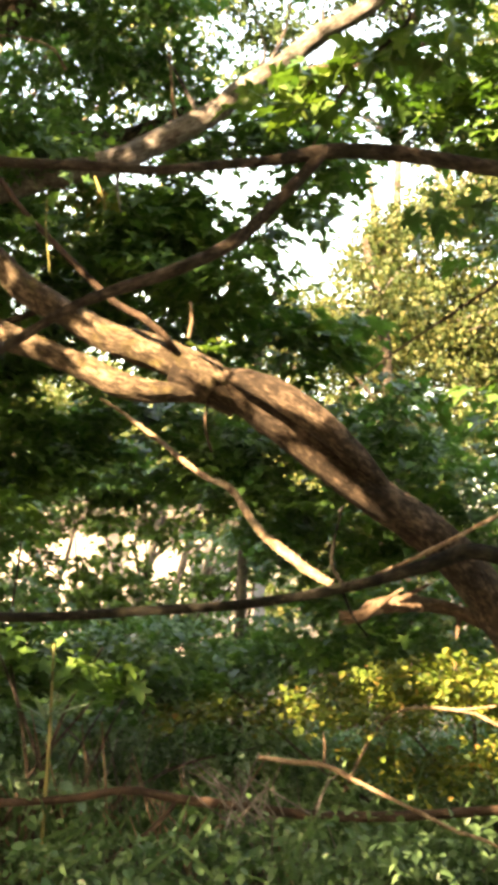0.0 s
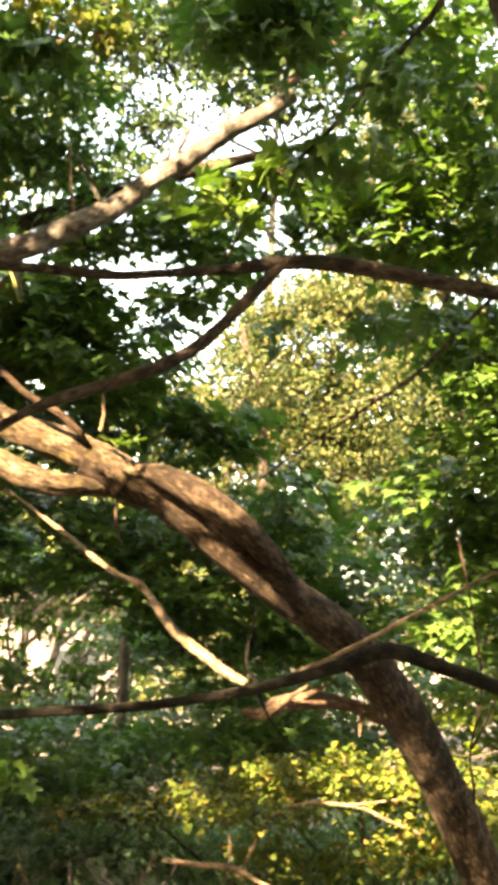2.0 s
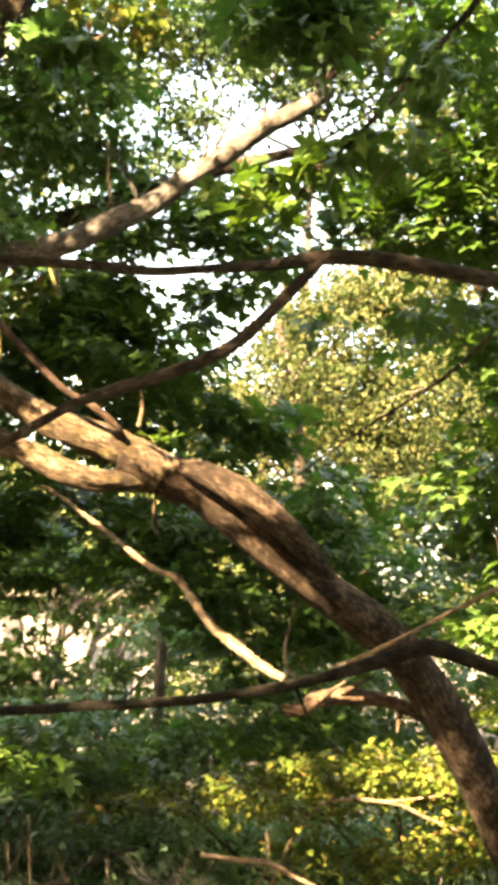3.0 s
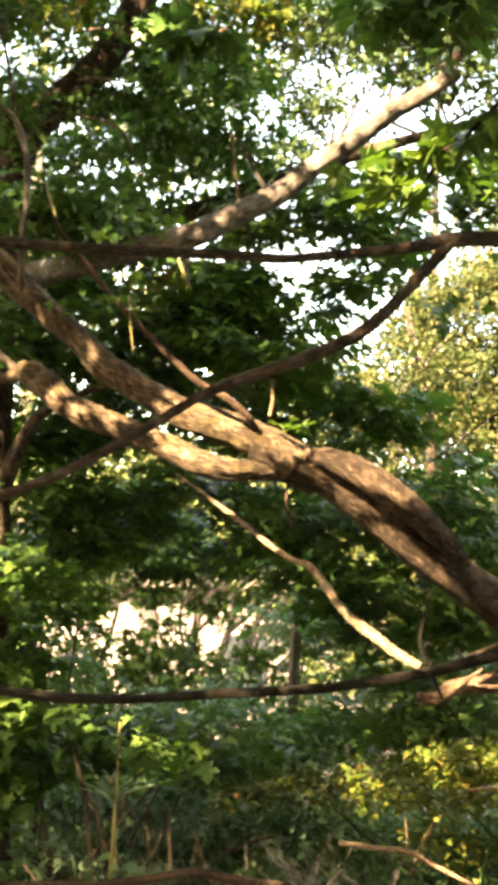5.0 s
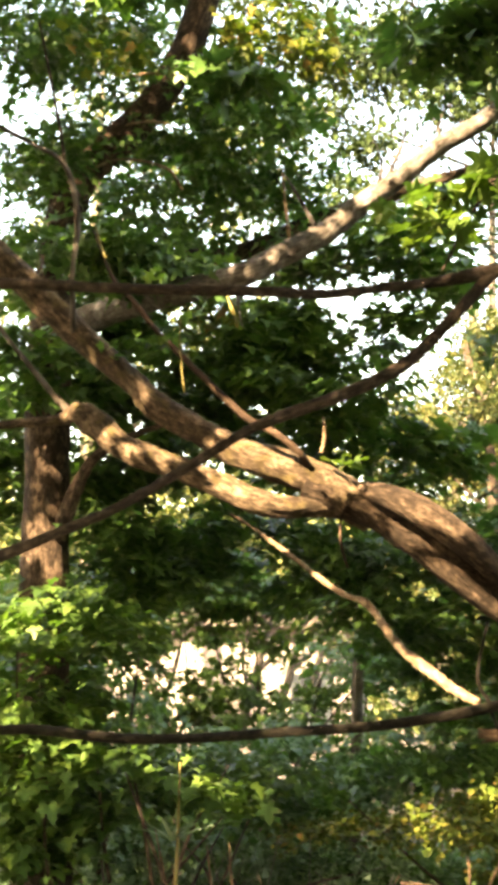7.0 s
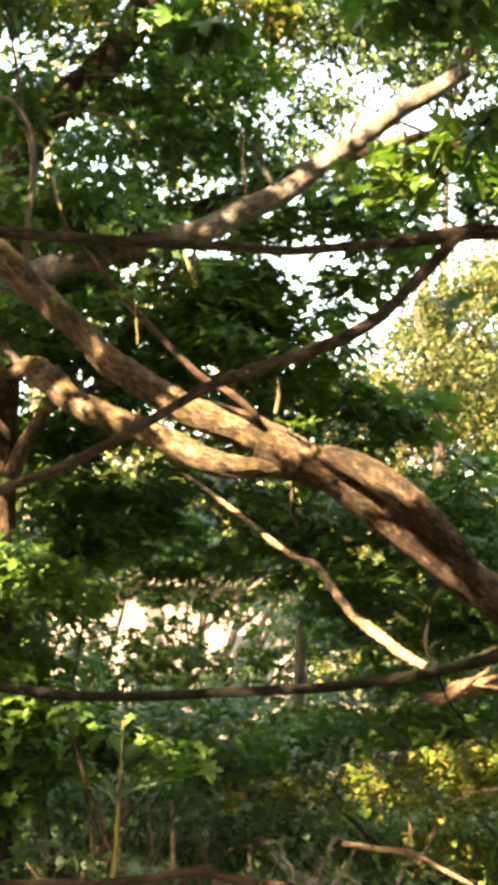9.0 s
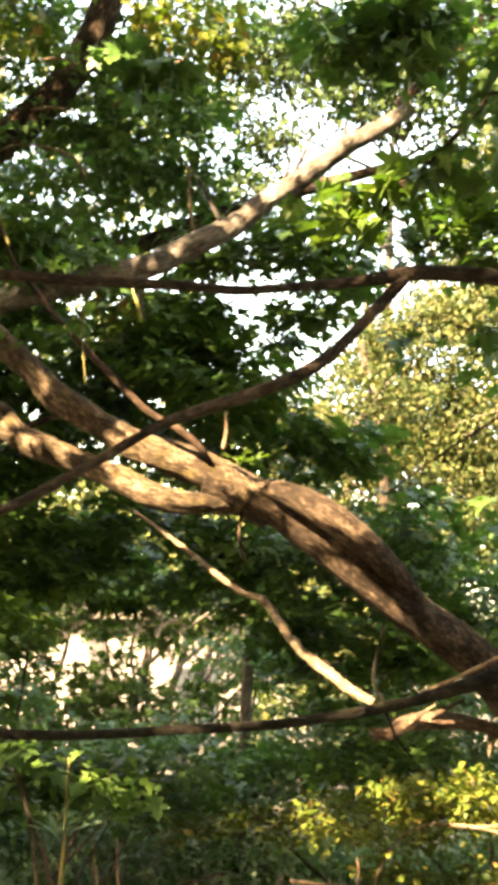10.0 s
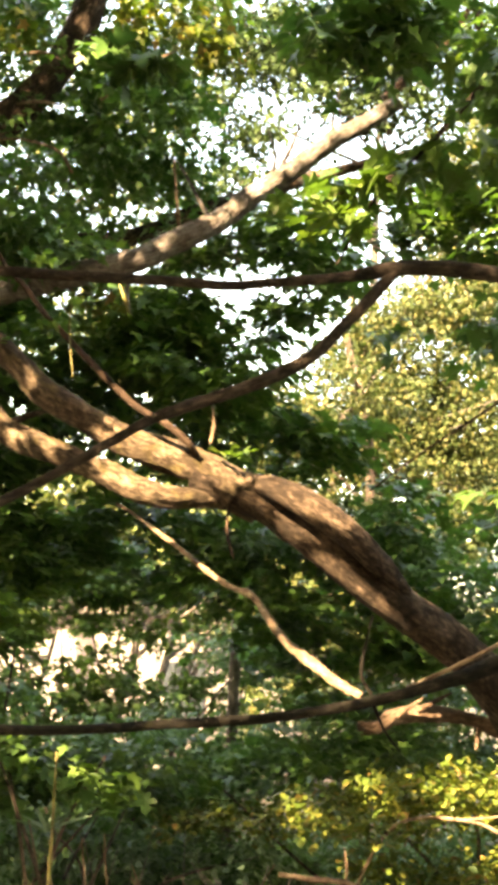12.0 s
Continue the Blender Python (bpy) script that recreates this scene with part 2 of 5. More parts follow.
BLADE = [(0.0, 0.0), (0.06, 0.3), (0.05, 0.7), (0.0, 1.0), (-0.05, 0.7), (-0.06, 0.3)]
GRASS = [(0.0, 0.0), (0.018, 0.3), (0.014, 0.7), (0.0, 1.0), (-0.014, 0.7), (-0.018, 0.3)]


def blades(shape, places, sizes, yaws, tilts, rolls, curl=0.25):
    """Vertices and faces of many leaves at once: each a fan about its middle, bent down towards its tip and folded a little."""
    s = np.array([(0.0, 0.42)] + shape)
    n, k = len(places), len(s)
    x, y = s[:, 0][None] * sizes[:, None], s[:, 1][None] * sizes[:, None]
    z = (-curl * s[:, 1] ** 2 + 0.22 * np.abs(s[:, 0]))[None] * sizes[:, None]
    cr, sr = np.cos(rolls)[:, None], np.sin(rolls)[:, None]
    x, z = x * cr - z * sr, x * sr + z * cr
    ct, st = np.cos(tilts)[:, None], np.sin(tilts)[:, None]
    y, z = y * ct - z * st, y * st + z * ct
    cy, sy = np.cos(yaws)[:, None], np.sin(yaws)[:, None]
    x, y = x * cy - y * sy, x * sy + y * cy
    v = np.stack([x, y, z], -1) + places[:, None]
    ring = np.arange(1, k)
    f = np.stack([np.zeros(k - 1, int), ring, np.roll(ring, -1)], -1)
    f = f[None] + (np.arange(n) * k)[:, None, None]
    return v.reshape(-1, 3), f.reshape(-1, 3)


def sprays_of(clumps, size, per, spread, lay, seed, fill=1.0):
    """Places, sizes and turns of the leaves of some clumps."""
    rng = np.random.default_rng(seed)
    places, yaws, tilts, rolls, sizes = [], [], [], [], []
    for centre, radii, sprays in clumps:
        sprays = max(1, int(sprays * fill))
        u = rng.normal(size=(sprays, 3))
        u /= np.linalg.norm(u, axis=1)[:, None]
        c = np.array(centre) + u * (rng.random((sprays, 1)) ** 0.45) * np.array(radii)
        for q in c:
            n = rng.integers(per // 2, per + per // 2)
            way = rng.random() * 2 * math.pi
            along = rng.random(n) * spread * 2.2 - spread * 0.6
            across = rng.normal(size=n) * spread * 0.42
            dx = along * math.cos(way) - across * math.sin(way)
            dy = along * math.sin(way) + across * math.cos(way)
            dz = rng.normal(size=n) * spread * 0.16 - 0.25 * along * rng.random()
            places.append(q + np.stack([dx, dy, dz], -1))
            yaws.append(way - math.pi / 2 + np.sign(across) * 0.6 + rng.normal(size=n) * 0.7)
            tilts.append(rng.normal(size=n) * lay - 0.3)
            rolls.append(rng.normal(size=n) * lay)
            sizes.append(size * (0.55 + 0.75 * rng.random(n)))
    return np.vstack(places), np.hstack(sizes), np.hstack(yaws), np.hstack(tilts), np.hstack(rolls)


def foliage(name, clumps, mat, parent=None, shape=MAPLE, size=0.10, per=14, spread=0.22, lay=0.5, seed=1, label="", fill=1.0, gaps=()):
    """A crown: clumps of (x, y, z), (rx, ry, rz), number of sprays. Each spray is a loose, nearly level fan of leaves."""
    rows = sprays_of(clumps, size, per, spread, lay, seed, fill)
    keep = np.ones(len(rows[0]), bool)
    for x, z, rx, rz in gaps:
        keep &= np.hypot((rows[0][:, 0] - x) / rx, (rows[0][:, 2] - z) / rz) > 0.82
    v, f = blades(shape, *(q[keep] for q in rows))
    me = bpy.data.meshes.new(name)
    me.vertices.add(len(v))
    me.vertices.foreach_set("co", v.astype(np.float32).ravel())
    me.loops.add(f.size)
    me.loops.foreach_set("vertex_index", f.astype(np.int32).ravel())
    me.polygons.add(len(f))
    me.polygons.foreach_set("loop_start", np.arange(0, f.size, 3, dtype=np.int32))
    me.update(calc_edges=True)
    me.materials.append(mat)
    ob = tagged(new(name, me), label)
    return under(ob, parent) if parent else ob


def single_leaves(clumps, mats, parent, size, per, spread, lay, seed):
    """Leaves near enough to tell apart: an object each, on a few shared meshes."""
    shared = []
    for k, mat in enumerate(mats):
        for curl in (0.15, 0.4, 0.65):
            v, f = blades(MAPLE, np.zeros((1, 3)), np.ones(1), np.zeros(1), np.zeros(1), np.zeros(1), curl)
            me = bpy.data.meshes.new("leaf")
            me.from_pydata([tuple(q) for q in v], [], [tuple(q) for q in f])
            me.materials.append(mat)
            shared.append(me)
    rng = np.random.default_rng(seed)
    for q, z, yaw, tilt, roll in zip(*sprays_of(clumps, size, per, spread, lay, seed)):
        ob = new("leaf", shared[rng.integers(len(shared))])
        ob.parent = parent
        ob.matrix_parent_inverse = Matrix.Translation(-parent.location)
        ob.matrix_basis = Matrix.LocRotScale(q, Euler((tilt, roll, yaw)), (z, z, z))


# ---- ground ----
def ground_height(x, y):
    return -0.030 * max(0.0, y - 4) + 0.10 * noise.noise(Vector((x * 0.35, y * 0.35, 0))) if y < 60 else -1.7


def build_ground():
    xs = [-900, -200, -60] + list(np.linspace(-22, 22, 90)) + [60, 200, 900]
    ys = [-900, -200, -60] + list(np.linspace(-20, 44, 120)) + [60, 200, 2500]
    verts = [(x, y, ground_height(x, y)) for y in ys for x in xs]
    w = len(xs)
    faces = [(j * w + i, j * w + i + 1, (j + 1) * w + i + 1, (j + 1) * w + i) for j in range(len(ys) - 1) for i in range(w - 1)]
    ob = link("ground", verts, faces, LITTER)
    tagged(ob, "dark woodland soil covered with brown leaf litter", "ground", kind="structure")


build_ground()


# ---- the leaning maple ----
maple = thing("leaning_maple", (1.750, 6.500, 0.026), "leaning maple with rough brown bark, sunlit in patches, two mossy limbs", "tree")
tube("trunk", [
    ((1.817, 6.600, -0.126), 0.145), ((1.605, 6.400, 0.301), 0.115), ((1.407, 6.200, 0.647), 0.103), ((1.211, 6.000, 0.989), 0.096), ((1.075, 5.800, 1.188), 0.097),
    ((0.957, 5.650, 1.354), 0.095), ((0.784, 5.450, 1.550), 0.088), ((0.617, 5.300, 1.687), 0.082), ((0.440, 5.150, 1.797), 0.076), ((0.305, 5.080, 1.892), 0.080),
    ((0.161, 5.020, 2.008), 0.086), ((0.063, 5.000, 2.084), 0.086), ((-0.030, 5.000, 2.142), 0.079), ((-0.133, 5.000, 2.193), 0.073), ((-0.237, 5.000, 2.233), 0.068), ((-0.352, 5.000, 2.288), 0.064),
], BARK, maple, seg=44, step=0.012, rough=0.06, lump=0.13, seed=3.1)
tube("burl", [
    ((-0.170, 5.000, 2.260), 0.026), ((-0.085, 4.890, 2.226), 0.040), ((0.025, 4.850, 2.176), 0.049), ((0.135, 4.845, 2.108), 0.052), ((0.235, 4.865, 2.028), 0.050), ((0.330, 4.950, 1.952), 0.043), ((0.440, 5.080, 1.862), 0.020),
], BARK, maple, "swollen burl along the trunk", seg=26, step=0.014, rough=0.05, lump=0.12, seed=7.7)
tube("limb", [
    ((-0.186, 5.000, 2.213), 0.072), ((-0.258, 5.000, 2.266), 0.066), ((-0.374, 5.000, 2.322), 0.062), ((-0.521, 5.000, 2.372), 0.062), ((-0.639, 5.000, 2.411), 0.055), ((-0.768, 5.000, 2.484), 0.050),
    ((-0.920, 5.000, 2.576), 0.056), ((-1.064, 5.000, 2.701), 0.048), ((-1.199, 5.000, 2.818), 0.052), ((-1.335, 5.000, 2.943), 0.056), ((-1.486, 5.000, 3.093), 0.058),
    ((-1.710, 5.000, 3.328), 0.058), ((-2.204, 5.100, 4.030), 0.05), ((-2.608, 5.200, 5.083), 0.03),
], BARK_MOSS, maple, "upper limb with furrowed mossy bark", seg=36, step=0.012, rough=0.15, lump=0.26, seed=5.2)
tube("limb", [
    ((-0.125, 5.060, 2.156), 0.055), ((-0.229, 5.040, 2.186), 0.040), ((-0.341, 4.980, 2.184), 0.038), ((-0.431, 4.940, 2.182), 0.046), ((-0.554, 4.920, 2.206), 0.051), ((-0.680, 4.920, 2.263), 0.047),
    ((-0.831, 4.940, 2.330), 0.042), ((-0.961, 4.950, 2.375), 0.050), ((-1.063, 4.970, 2.428), 0.046), ((-1.158, 5.000, 2.510), 0.055), ((-1.240, 5.000, 2.554), 0.042), ((-1.312, 5.000, 2.529), 0.022),
    ((-1.498, 5.000, 2.514), 0.017), ((-1.891, 5.100, 2.513), 0.014), ((-2.502, 5.200, 2.677), 0.006),
], BARK_MOSS, maple, "lower limb, smoother and yellow with moss", seg=34, step=0.012, rough=0.11, lump=0.22, seed=9.4)
tube("branch", [
    ((-1.257, 5.000, 2.544), 0.020), ((-1.343, 4.980, 2.639), 0.013), ((-1.495, 4.950, 2.823), 0.010), ((-1.760, 4.900, 3.161), 0.006),
], GREYBARK, maple, seg=10, seed=1.0)
tube("branch", [
    ((-0.345, 4.950, 2.335), 0.012), ((-0.372, 4.880, 2.372), 0.013), ((-0.445, 4.850, 2.433), 0.0135), ((-0.558, 4.850, 2.495), 0.0125), ((-0.676, 4.850, 2.602), 0.0125),
    ((-0.807, 4.850, 2.732), 0.012), ((-0.914, 4.850, 2.842), 0.011), ((-0.987, 4.850, 2.937), 0.011), ((-1.069, 4.850, 3.026), 0.009), ((-1.115, 4.850, 3.116), 0.006), ((-1.162, 4.850, 3.235), 0.004),
], BARK_RED, maple, "thin reddish branch", seg=10, step=0.02, rough=0.12, seed=2.0)
tube("branch", [
    ((-1.255, 4.960, 2.860), 0.012), ((-1.223, 4.800, 3.050), 0.010), ((-1.211, 4.800, 3.219), 0.012), ((-1.226, 4.800, 3.367), 0.012), ((-1.279, 4.800, 3.492), 0.010), ((-1.392, 4.800, 3.564), 0.009), ((-1.528, 4.800, 3.640), 0.008), ((-1.667, 4.800, 3.726), 0.004),
], GREYBARK, maple, "thin greyish branch", seg=10, step=0.02, rough=0.12, seed=2.6)
tube("branch", [
    ((-1.264, 4.800, 3.460), 0.008), ((-1.281, 4.800, 3.574), 0.007), ((-1.311, 4.800, 3.718), 0.006), ((-1.356, 4.800, 3.923), 0.005), ((-1.388, 4.800, 4.063), 0.003),
], BARK_DARK, maple, seg=8, step=0.02, seed=2.8)
tube("branch", [
    ((-0.217, 5.000, 2.192), 0.008), ((-0.230, 4.970, 2.116), 0.004), ((-0.226, 4.950, 2.042), 0.007), ((-0.201, 4.930, 1.959), 0.004),
], BARK_RED, maple, seg=8, seed=4.0)
tube("branch", [
    ((-0.297, 4.950, 2.385), 0.008), ((-0.287, 4.950, 2.449), 0.008), ((-0.293, 4.950, 2.523), 0.005),
], STICK, maple, seg=8, seed=4.5)
tube("stub", [
    ((1.046, 5.750, 1.280), 0.047), ((0.894, 5.700, 1.328), 0.036), ((0.744, 5.650, 1.379), 0.027), ((0.598, 5.600, 1.402), 0.031), ((0.454, 5.550, 1.402), 0.034), ((0.361, 5.500, 1.358), 0.027), ((0.282, 5.500, 1.348), 0.015),
], STUB, maple, "broken side branch with a splintered end", seg=18, step=0.012, rough=0.30, lump=0.40, seed=6.0)
for a, b in (((0.430, 5.530, 1.386), (0.535, 5.450, 1.469)), ((0.365, 5.500, 1.353), (0.279, 5.460, 1.372)), ((0.365, 5.500, 1.342), (0.294, 5.500, 1.319)), ((0.780, 5.650, 1.352), (0.765, 5.620, 1.262)), ((0.523, 5.550, 1.416), (0.654, 5.500, 1.491))):
    tube("splinter", [(a, 0.014), (tuple((p + q) / 2 for p, q in zip(a, b)), 0.010), (b, 0.003)], STUB, maple, seg=7, step=0.02, rough=0.2, seed=b[0])
tube("dead_branch", [
    ((-0.687, 5.350, 2.203), 0.0048), ((-0.614, 5.350, 2.160), 0.0064), ((-0.500, 5.300, 2.076), 0.0096), ((-0.376, 5.200, 1.984), 0.0104), ((-0.282, 5.100, 1.910), 0.0112), ((-0.203, 5.000, 1.860), 0.0120), ((-0.139, 4.950, 1.835), 0.0144),
    ((-0.089, 4.900, 1.777), 0.0144), ((-0.046, 4.800, 1.708), 0.0144), ((0.003, 4.720, 1.653), 0.0160), ((0.074, 4.650, 1.598), 0.0184), ((0.172, 4.580, 1.529), 0.0168), ((0.238, 4.530, 1.493), 0.0136),
], STICK, maple, "bare pale dead branch", seg=12, step=0.01, rough=0.24, lump=0.3, seed=8.0)

# ---- the low bough across the trunk ----
bough = thing("low_bough", (2.078, 4.600, 0.087), "long dark bough arching low across the leaning trunk", "branch")
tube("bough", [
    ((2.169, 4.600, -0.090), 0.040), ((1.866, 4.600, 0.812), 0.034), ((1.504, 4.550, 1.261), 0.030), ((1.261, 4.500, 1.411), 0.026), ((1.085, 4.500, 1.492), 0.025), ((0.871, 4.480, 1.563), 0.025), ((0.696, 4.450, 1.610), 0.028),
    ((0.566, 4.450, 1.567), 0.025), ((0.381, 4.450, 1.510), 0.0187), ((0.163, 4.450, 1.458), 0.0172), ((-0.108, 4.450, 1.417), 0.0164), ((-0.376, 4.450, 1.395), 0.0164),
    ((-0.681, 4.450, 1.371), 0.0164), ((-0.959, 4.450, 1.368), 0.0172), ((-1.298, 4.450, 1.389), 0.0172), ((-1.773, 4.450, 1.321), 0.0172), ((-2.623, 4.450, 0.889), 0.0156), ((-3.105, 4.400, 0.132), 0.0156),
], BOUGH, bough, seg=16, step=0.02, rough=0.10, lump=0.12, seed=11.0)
tube("twig", [
    ((0.385, 4.500, 1.527), 0.0065), ((0.506, 4.420, 1.585), 0.0072), ((0.632, 4.400, 1.651), 0.0079), ((0.893, 4.400, 1.793), 0.0072), ((1.063, 4.400, 1.880), 0.0058), ((1.238, 4.400, 1.949), 0.0043), ((1.466, 4.400, 2.002), 0.0022),
], STICK, bough, "pale thin twig", seg=8, seed=12.0)
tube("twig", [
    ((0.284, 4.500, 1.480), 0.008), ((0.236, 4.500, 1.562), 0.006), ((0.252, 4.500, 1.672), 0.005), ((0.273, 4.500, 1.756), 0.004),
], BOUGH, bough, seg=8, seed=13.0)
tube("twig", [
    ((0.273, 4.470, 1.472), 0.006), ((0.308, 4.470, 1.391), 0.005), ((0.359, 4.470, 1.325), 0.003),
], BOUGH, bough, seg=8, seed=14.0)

# ---- the near maple ----
near = thing("near_maple", (1.62, 2.3, 0.0), "young maple with slim brown stem and long level branches", "tree")
tube("trunk", [
    ((1.62, 2.3, -0.1), 0.06), ((1.45, 2.4, 0.9), 0.052), ((1.20, 2.5, 1.7), 0.046), ((0.880, 2.600, 2.401), 0.046), ((0.779, 2.600, 2.634), 0.045), ((0.697, 2.600, 2.800), 0.044), ((0.654, 2.600, 2.921), 0.042),
    ((0.593, 2.600, 3.093), 0.034), ((0.509, 2.600, 3.521), 0.026), ((0.382, 2.600, 4.322), 0.012),
], BARK, near, seg=24, step=0.02, rough=0.05, lump=0.08, seed=20.0)
tube("branch", [
    ((0.919, 2.600, 2.210), 0.024), ((0.827, 2.600, 2.270), 0.018), ((0.736, 2.600, 2.299), 0.0165), ((0.619, 2.600, 2.320), 0.0160), ((0.515, 2.600, 2.335), 0.0160), ((0.366, 2.600, 2.359), 0.0160), ((0.264, 2.600, 2.369), 0.0160), ((0.174, 2.600, 2.365), 0.0150),
    ((0.084, 2.580, 2.343), 0.0110), ((-0.036, 2.560, 2.326), 0.0095), ((-0.144, 2.550, 2.314), 0.0095), ((-0.245, 2.550, 2.321), 0.010), ((-0.388, 2.550, 2.326), 0.0105), ((-0.556, 2.550, 2.335), 0.0105), ((-0.783, 2.550, 2.350), 0.0115), ((-1.131, 2.550, 2.365), 0.010), ((-1.586, 2.500, 2.455), 0.004),
], BARK_DARK, near, "long level branch", seg=14, step=0.012, rough=0.09, lump=0.10, seed=21.0)
tube("branch", [
    ((0.181, 2.600, 2.361), 0.0135), ((0.151, 2.600, 2.325), 0.0125), ((0.089, 2.580, 2.251), 0.0120), ((0.029, 2.560, 2.186), 0.0125), ((-0.030, 2.550, 2.147), 0.0130), ((-0.116, 2.550, 2.110), 0.0125), ((-0.223, 2.550, 2.073), 0.0120), ((-0.298, 2.550, 2.041), 0.0094),
    ((-0.406, 2.550, 1.974), 0.0098), ((-0.546, 2.550, 1.895), 0.0098), ((-0.654, 2.550, 1.851), 0.0101), ((-0.763, 2.550, 1.806), 0.0117), ((-0.959, 2.550, 1.736), 0.0109), ((-1.289, 2.500, 1.627), 0.0047),
], BARK_DARK, near, "forked branch curving down", seg=14, step=0.012, rough=0.09, lump=0.10, seed=22.0)

# ---- the tree with the snapped grey limb ----
rear = thing("mature_tree", (-1.984, 7.600, 0.424), "mature tree with grey-brown trunk and a snapped bare limb", "tree")
tube("trunk", [
    ((-2.001, 7.600, -0.224), 0.20), ((-2.032, 7.600, 0.907), 0.16), ((-2.054, 7.600, 2.160), 0.140), ((-2.054, 7.600, 2.551), 0.135), ((-2.073, 7.600, 3.082), 0.135), ((-2.062, 7.600, 3.625), 0.125), ((-2.020, 7.600, 4.110), 0.115),
    ((-1.950, 7.600, 4.425), 0.110), ((-1.778, 7.600, 4.641), 0.100), ((-1.544, 7.600, 4.860), 0.100), ((-1.346, 7.600, 5.160), 0.095), ((-1.232, 7.600, 5.447), 0.095), ((-1.146, 7.600, 5.812), 0.090), ((-1.061, 7.600, 6.408), 0.070), ((-0.950, 7.600, 8.200), 0.02),
], BARK, rear, seg=28, step=0.03, rough=0.06, lump=0.10, seed=30.0)
tube("side_limb", [
    ((-1.954, 7.500, 2.312), 0.05), ((-1.867, 7.450, 2.530), 0.045), ((-1.785, 7.400, 2.682), 0.035), ((-1.689, 7.350, 2.776), 0.028), ((-1.443, 7.300, 2.886), 0.02), ((-1.223, 7.300, 2.947), 0.008),
], BARK, rear, seg=14, seed=31.0)
tube("snapped_limb", [
    ((-2.018, 7.600, 3.532), 0.090), ((-1.714, 7.300, 3.560), 0.081), ((-1.287, 6.900, 3.543), 0.070), ((-0.816, 6.400, 3.494), 0.058), ((-0.607, 6.400, 3.590), 0.059), ((-0.358, 6.400, 3.718), 0.056), ((-0.247, 6.400, 3.815), 0.053), ((-0.109, 6.400, 3.915), 0.050), ((0.030, 6.400, 4.010), 0.048),
    ((0.197, 6.400, 4.143), 0.048), ((0.335, 6.400, 4.220), 0.044), ((0.446, 6.400, 4.295), 0.040), ((0.512, 6.400, 4.336), 0.035),
], DEADWOOD, rear, "bare pale limb, snapped at its tip", seg=22, step=0.022, rough=0.10, lump=0.14, seed=32.0)
for a, b, c in (
        ((-0.136, 6.384, 3.902), (-0.094, 6.360, 4.022), (-0.133, 6.320, 4.166)), ((-0.094, 6.384, 3.930), (0.003, 6.360, 4.134), (0.033, 6.320, 4.291)),
        ((0.196, 6.384, 4.131), (0.183, 6.360, 4.230), (0.231, 6.360, 4.359)), ((-0.399, 6.384, 3.694), (-0.519, 6.320, 3.905), (-0.574, 6.320, 3.993)), ((-0.786, 6.384, 3.474), (-0.796, 6.360, 3.354), (-0.773, 6.360, 3.227))):
    tube("twig", [(a, 0.013), (b, 0.008), (c, 0.003)], DEADWOOD, rear, seg=8, seed=a[0])
tube("limb", [
    ((0.561, 8.100, 5.082), 0.030), ((0.712, 8.100, 5.231), 0.032), ((0.871, 8.100, 5.379), 0.028), ((1.031, 8.100, 5.576), 0.024), ((1.156, 8.100, 5.831), 0.015),
], STUB, rear, "thin broken end of the bare limb", seg=12, step=0.02, rough=0.2, lump=0.25, seed=34)
tube("limb", [
    ((-1.987, 7.700, 3.956), 0.06), ((-1.550, 8.100, 4.119), 0.06), ((-1.053, 8.400, 4.255), 0.058), ((-0.578, 8.400, 4.450), 0.05), ((-0.033, 8.400, 4.624), 0.045), ((0.544, 8.400, 4.795), 0.03), ((0.973, 8.400, 4.894), 0.015),
], BARK, rear, seg=14, seed=33.0)

# ---- sticks and logs on the ground ----
log = thing("fallen_log", (-0.068, 6.600, 0.345), "long reddish fallen log lying low in the undergrowth", "log")
tube("log", [
    ((-2.656, 6.600, 0.242), 0.0270), ((-1.826, 6.600, 0.342), 0.0252), ((-1.274, 6.600, 0.383), 0.0204), ((-0.972, 6.600, 0.411), 0.0204), ((-0.700, 6.600, 0.459), 0.0216), ((-0.452, 6.600, 0.423), 0.0252), ((-0.178, 6.600, 0.399), 0.0252),
    ((0.230, 6.600, 0.362), 0.0252), ((0.634, 6.600, 0.372), 0.0252), ((1.122, 6.600, 0.413), 0.0240), ((1.704, 6.600, 0.415), 0.0240), ((2.234, 6.600, 0.122), 0.0180),
], BARK_RED, log, seg=14, step=0.03, lump=0.18, seed=40.0)
tube("side_branch", [
    ((-0.465, 6.600, 0.414), 0.015), ((-0.525, 6.550, 0.336), 0.013), ((-0.676, 6.500, 0.207), 0.012), ((-0.844, 6.400, 0.118), 0.007),
], BARK_RED, log, seg=10, seed=41.0)

tube("twig", [
    ((0.855, 3.900, 3.745), 0.012), ((0.750, 4.000, 3.603), 0.011), ((0.603, 4.100, 3.443), 0.010), ((0.434, 4.200, 3.266), 0.009), ((0.268, 4.300, 3.122), 0.007), ((0.137, 4.400, 2.907), 0.004),
], BARK_DARK, near, seg=8, seed=23.0)
tube("twig", [
    ((0.329, 4.250, 3.171), 0.006), ((0.164, 4.250, 3.114), 0.005), ((0.020, 4.250, 3.027), 0.003),
], BARK_DARK, near, seg=8, seed=24.0)
tube("twig", [
    ((1.469, 4.600, 3.236), 0.010), ((1.336, 4.800, 3.100), 0.009), ((1.145, 5.000, 2.927), 0.008), ((0.940, 5.200, 2.712), 0.008), ((0.752, 5.300, 2.581), 0.006), ((0.515, 5.400, 2.428), 0.005), ((0.318, 5.500, 2.285), 0.003),
], BARK_DARK, near, seg=8, seed=25.0)

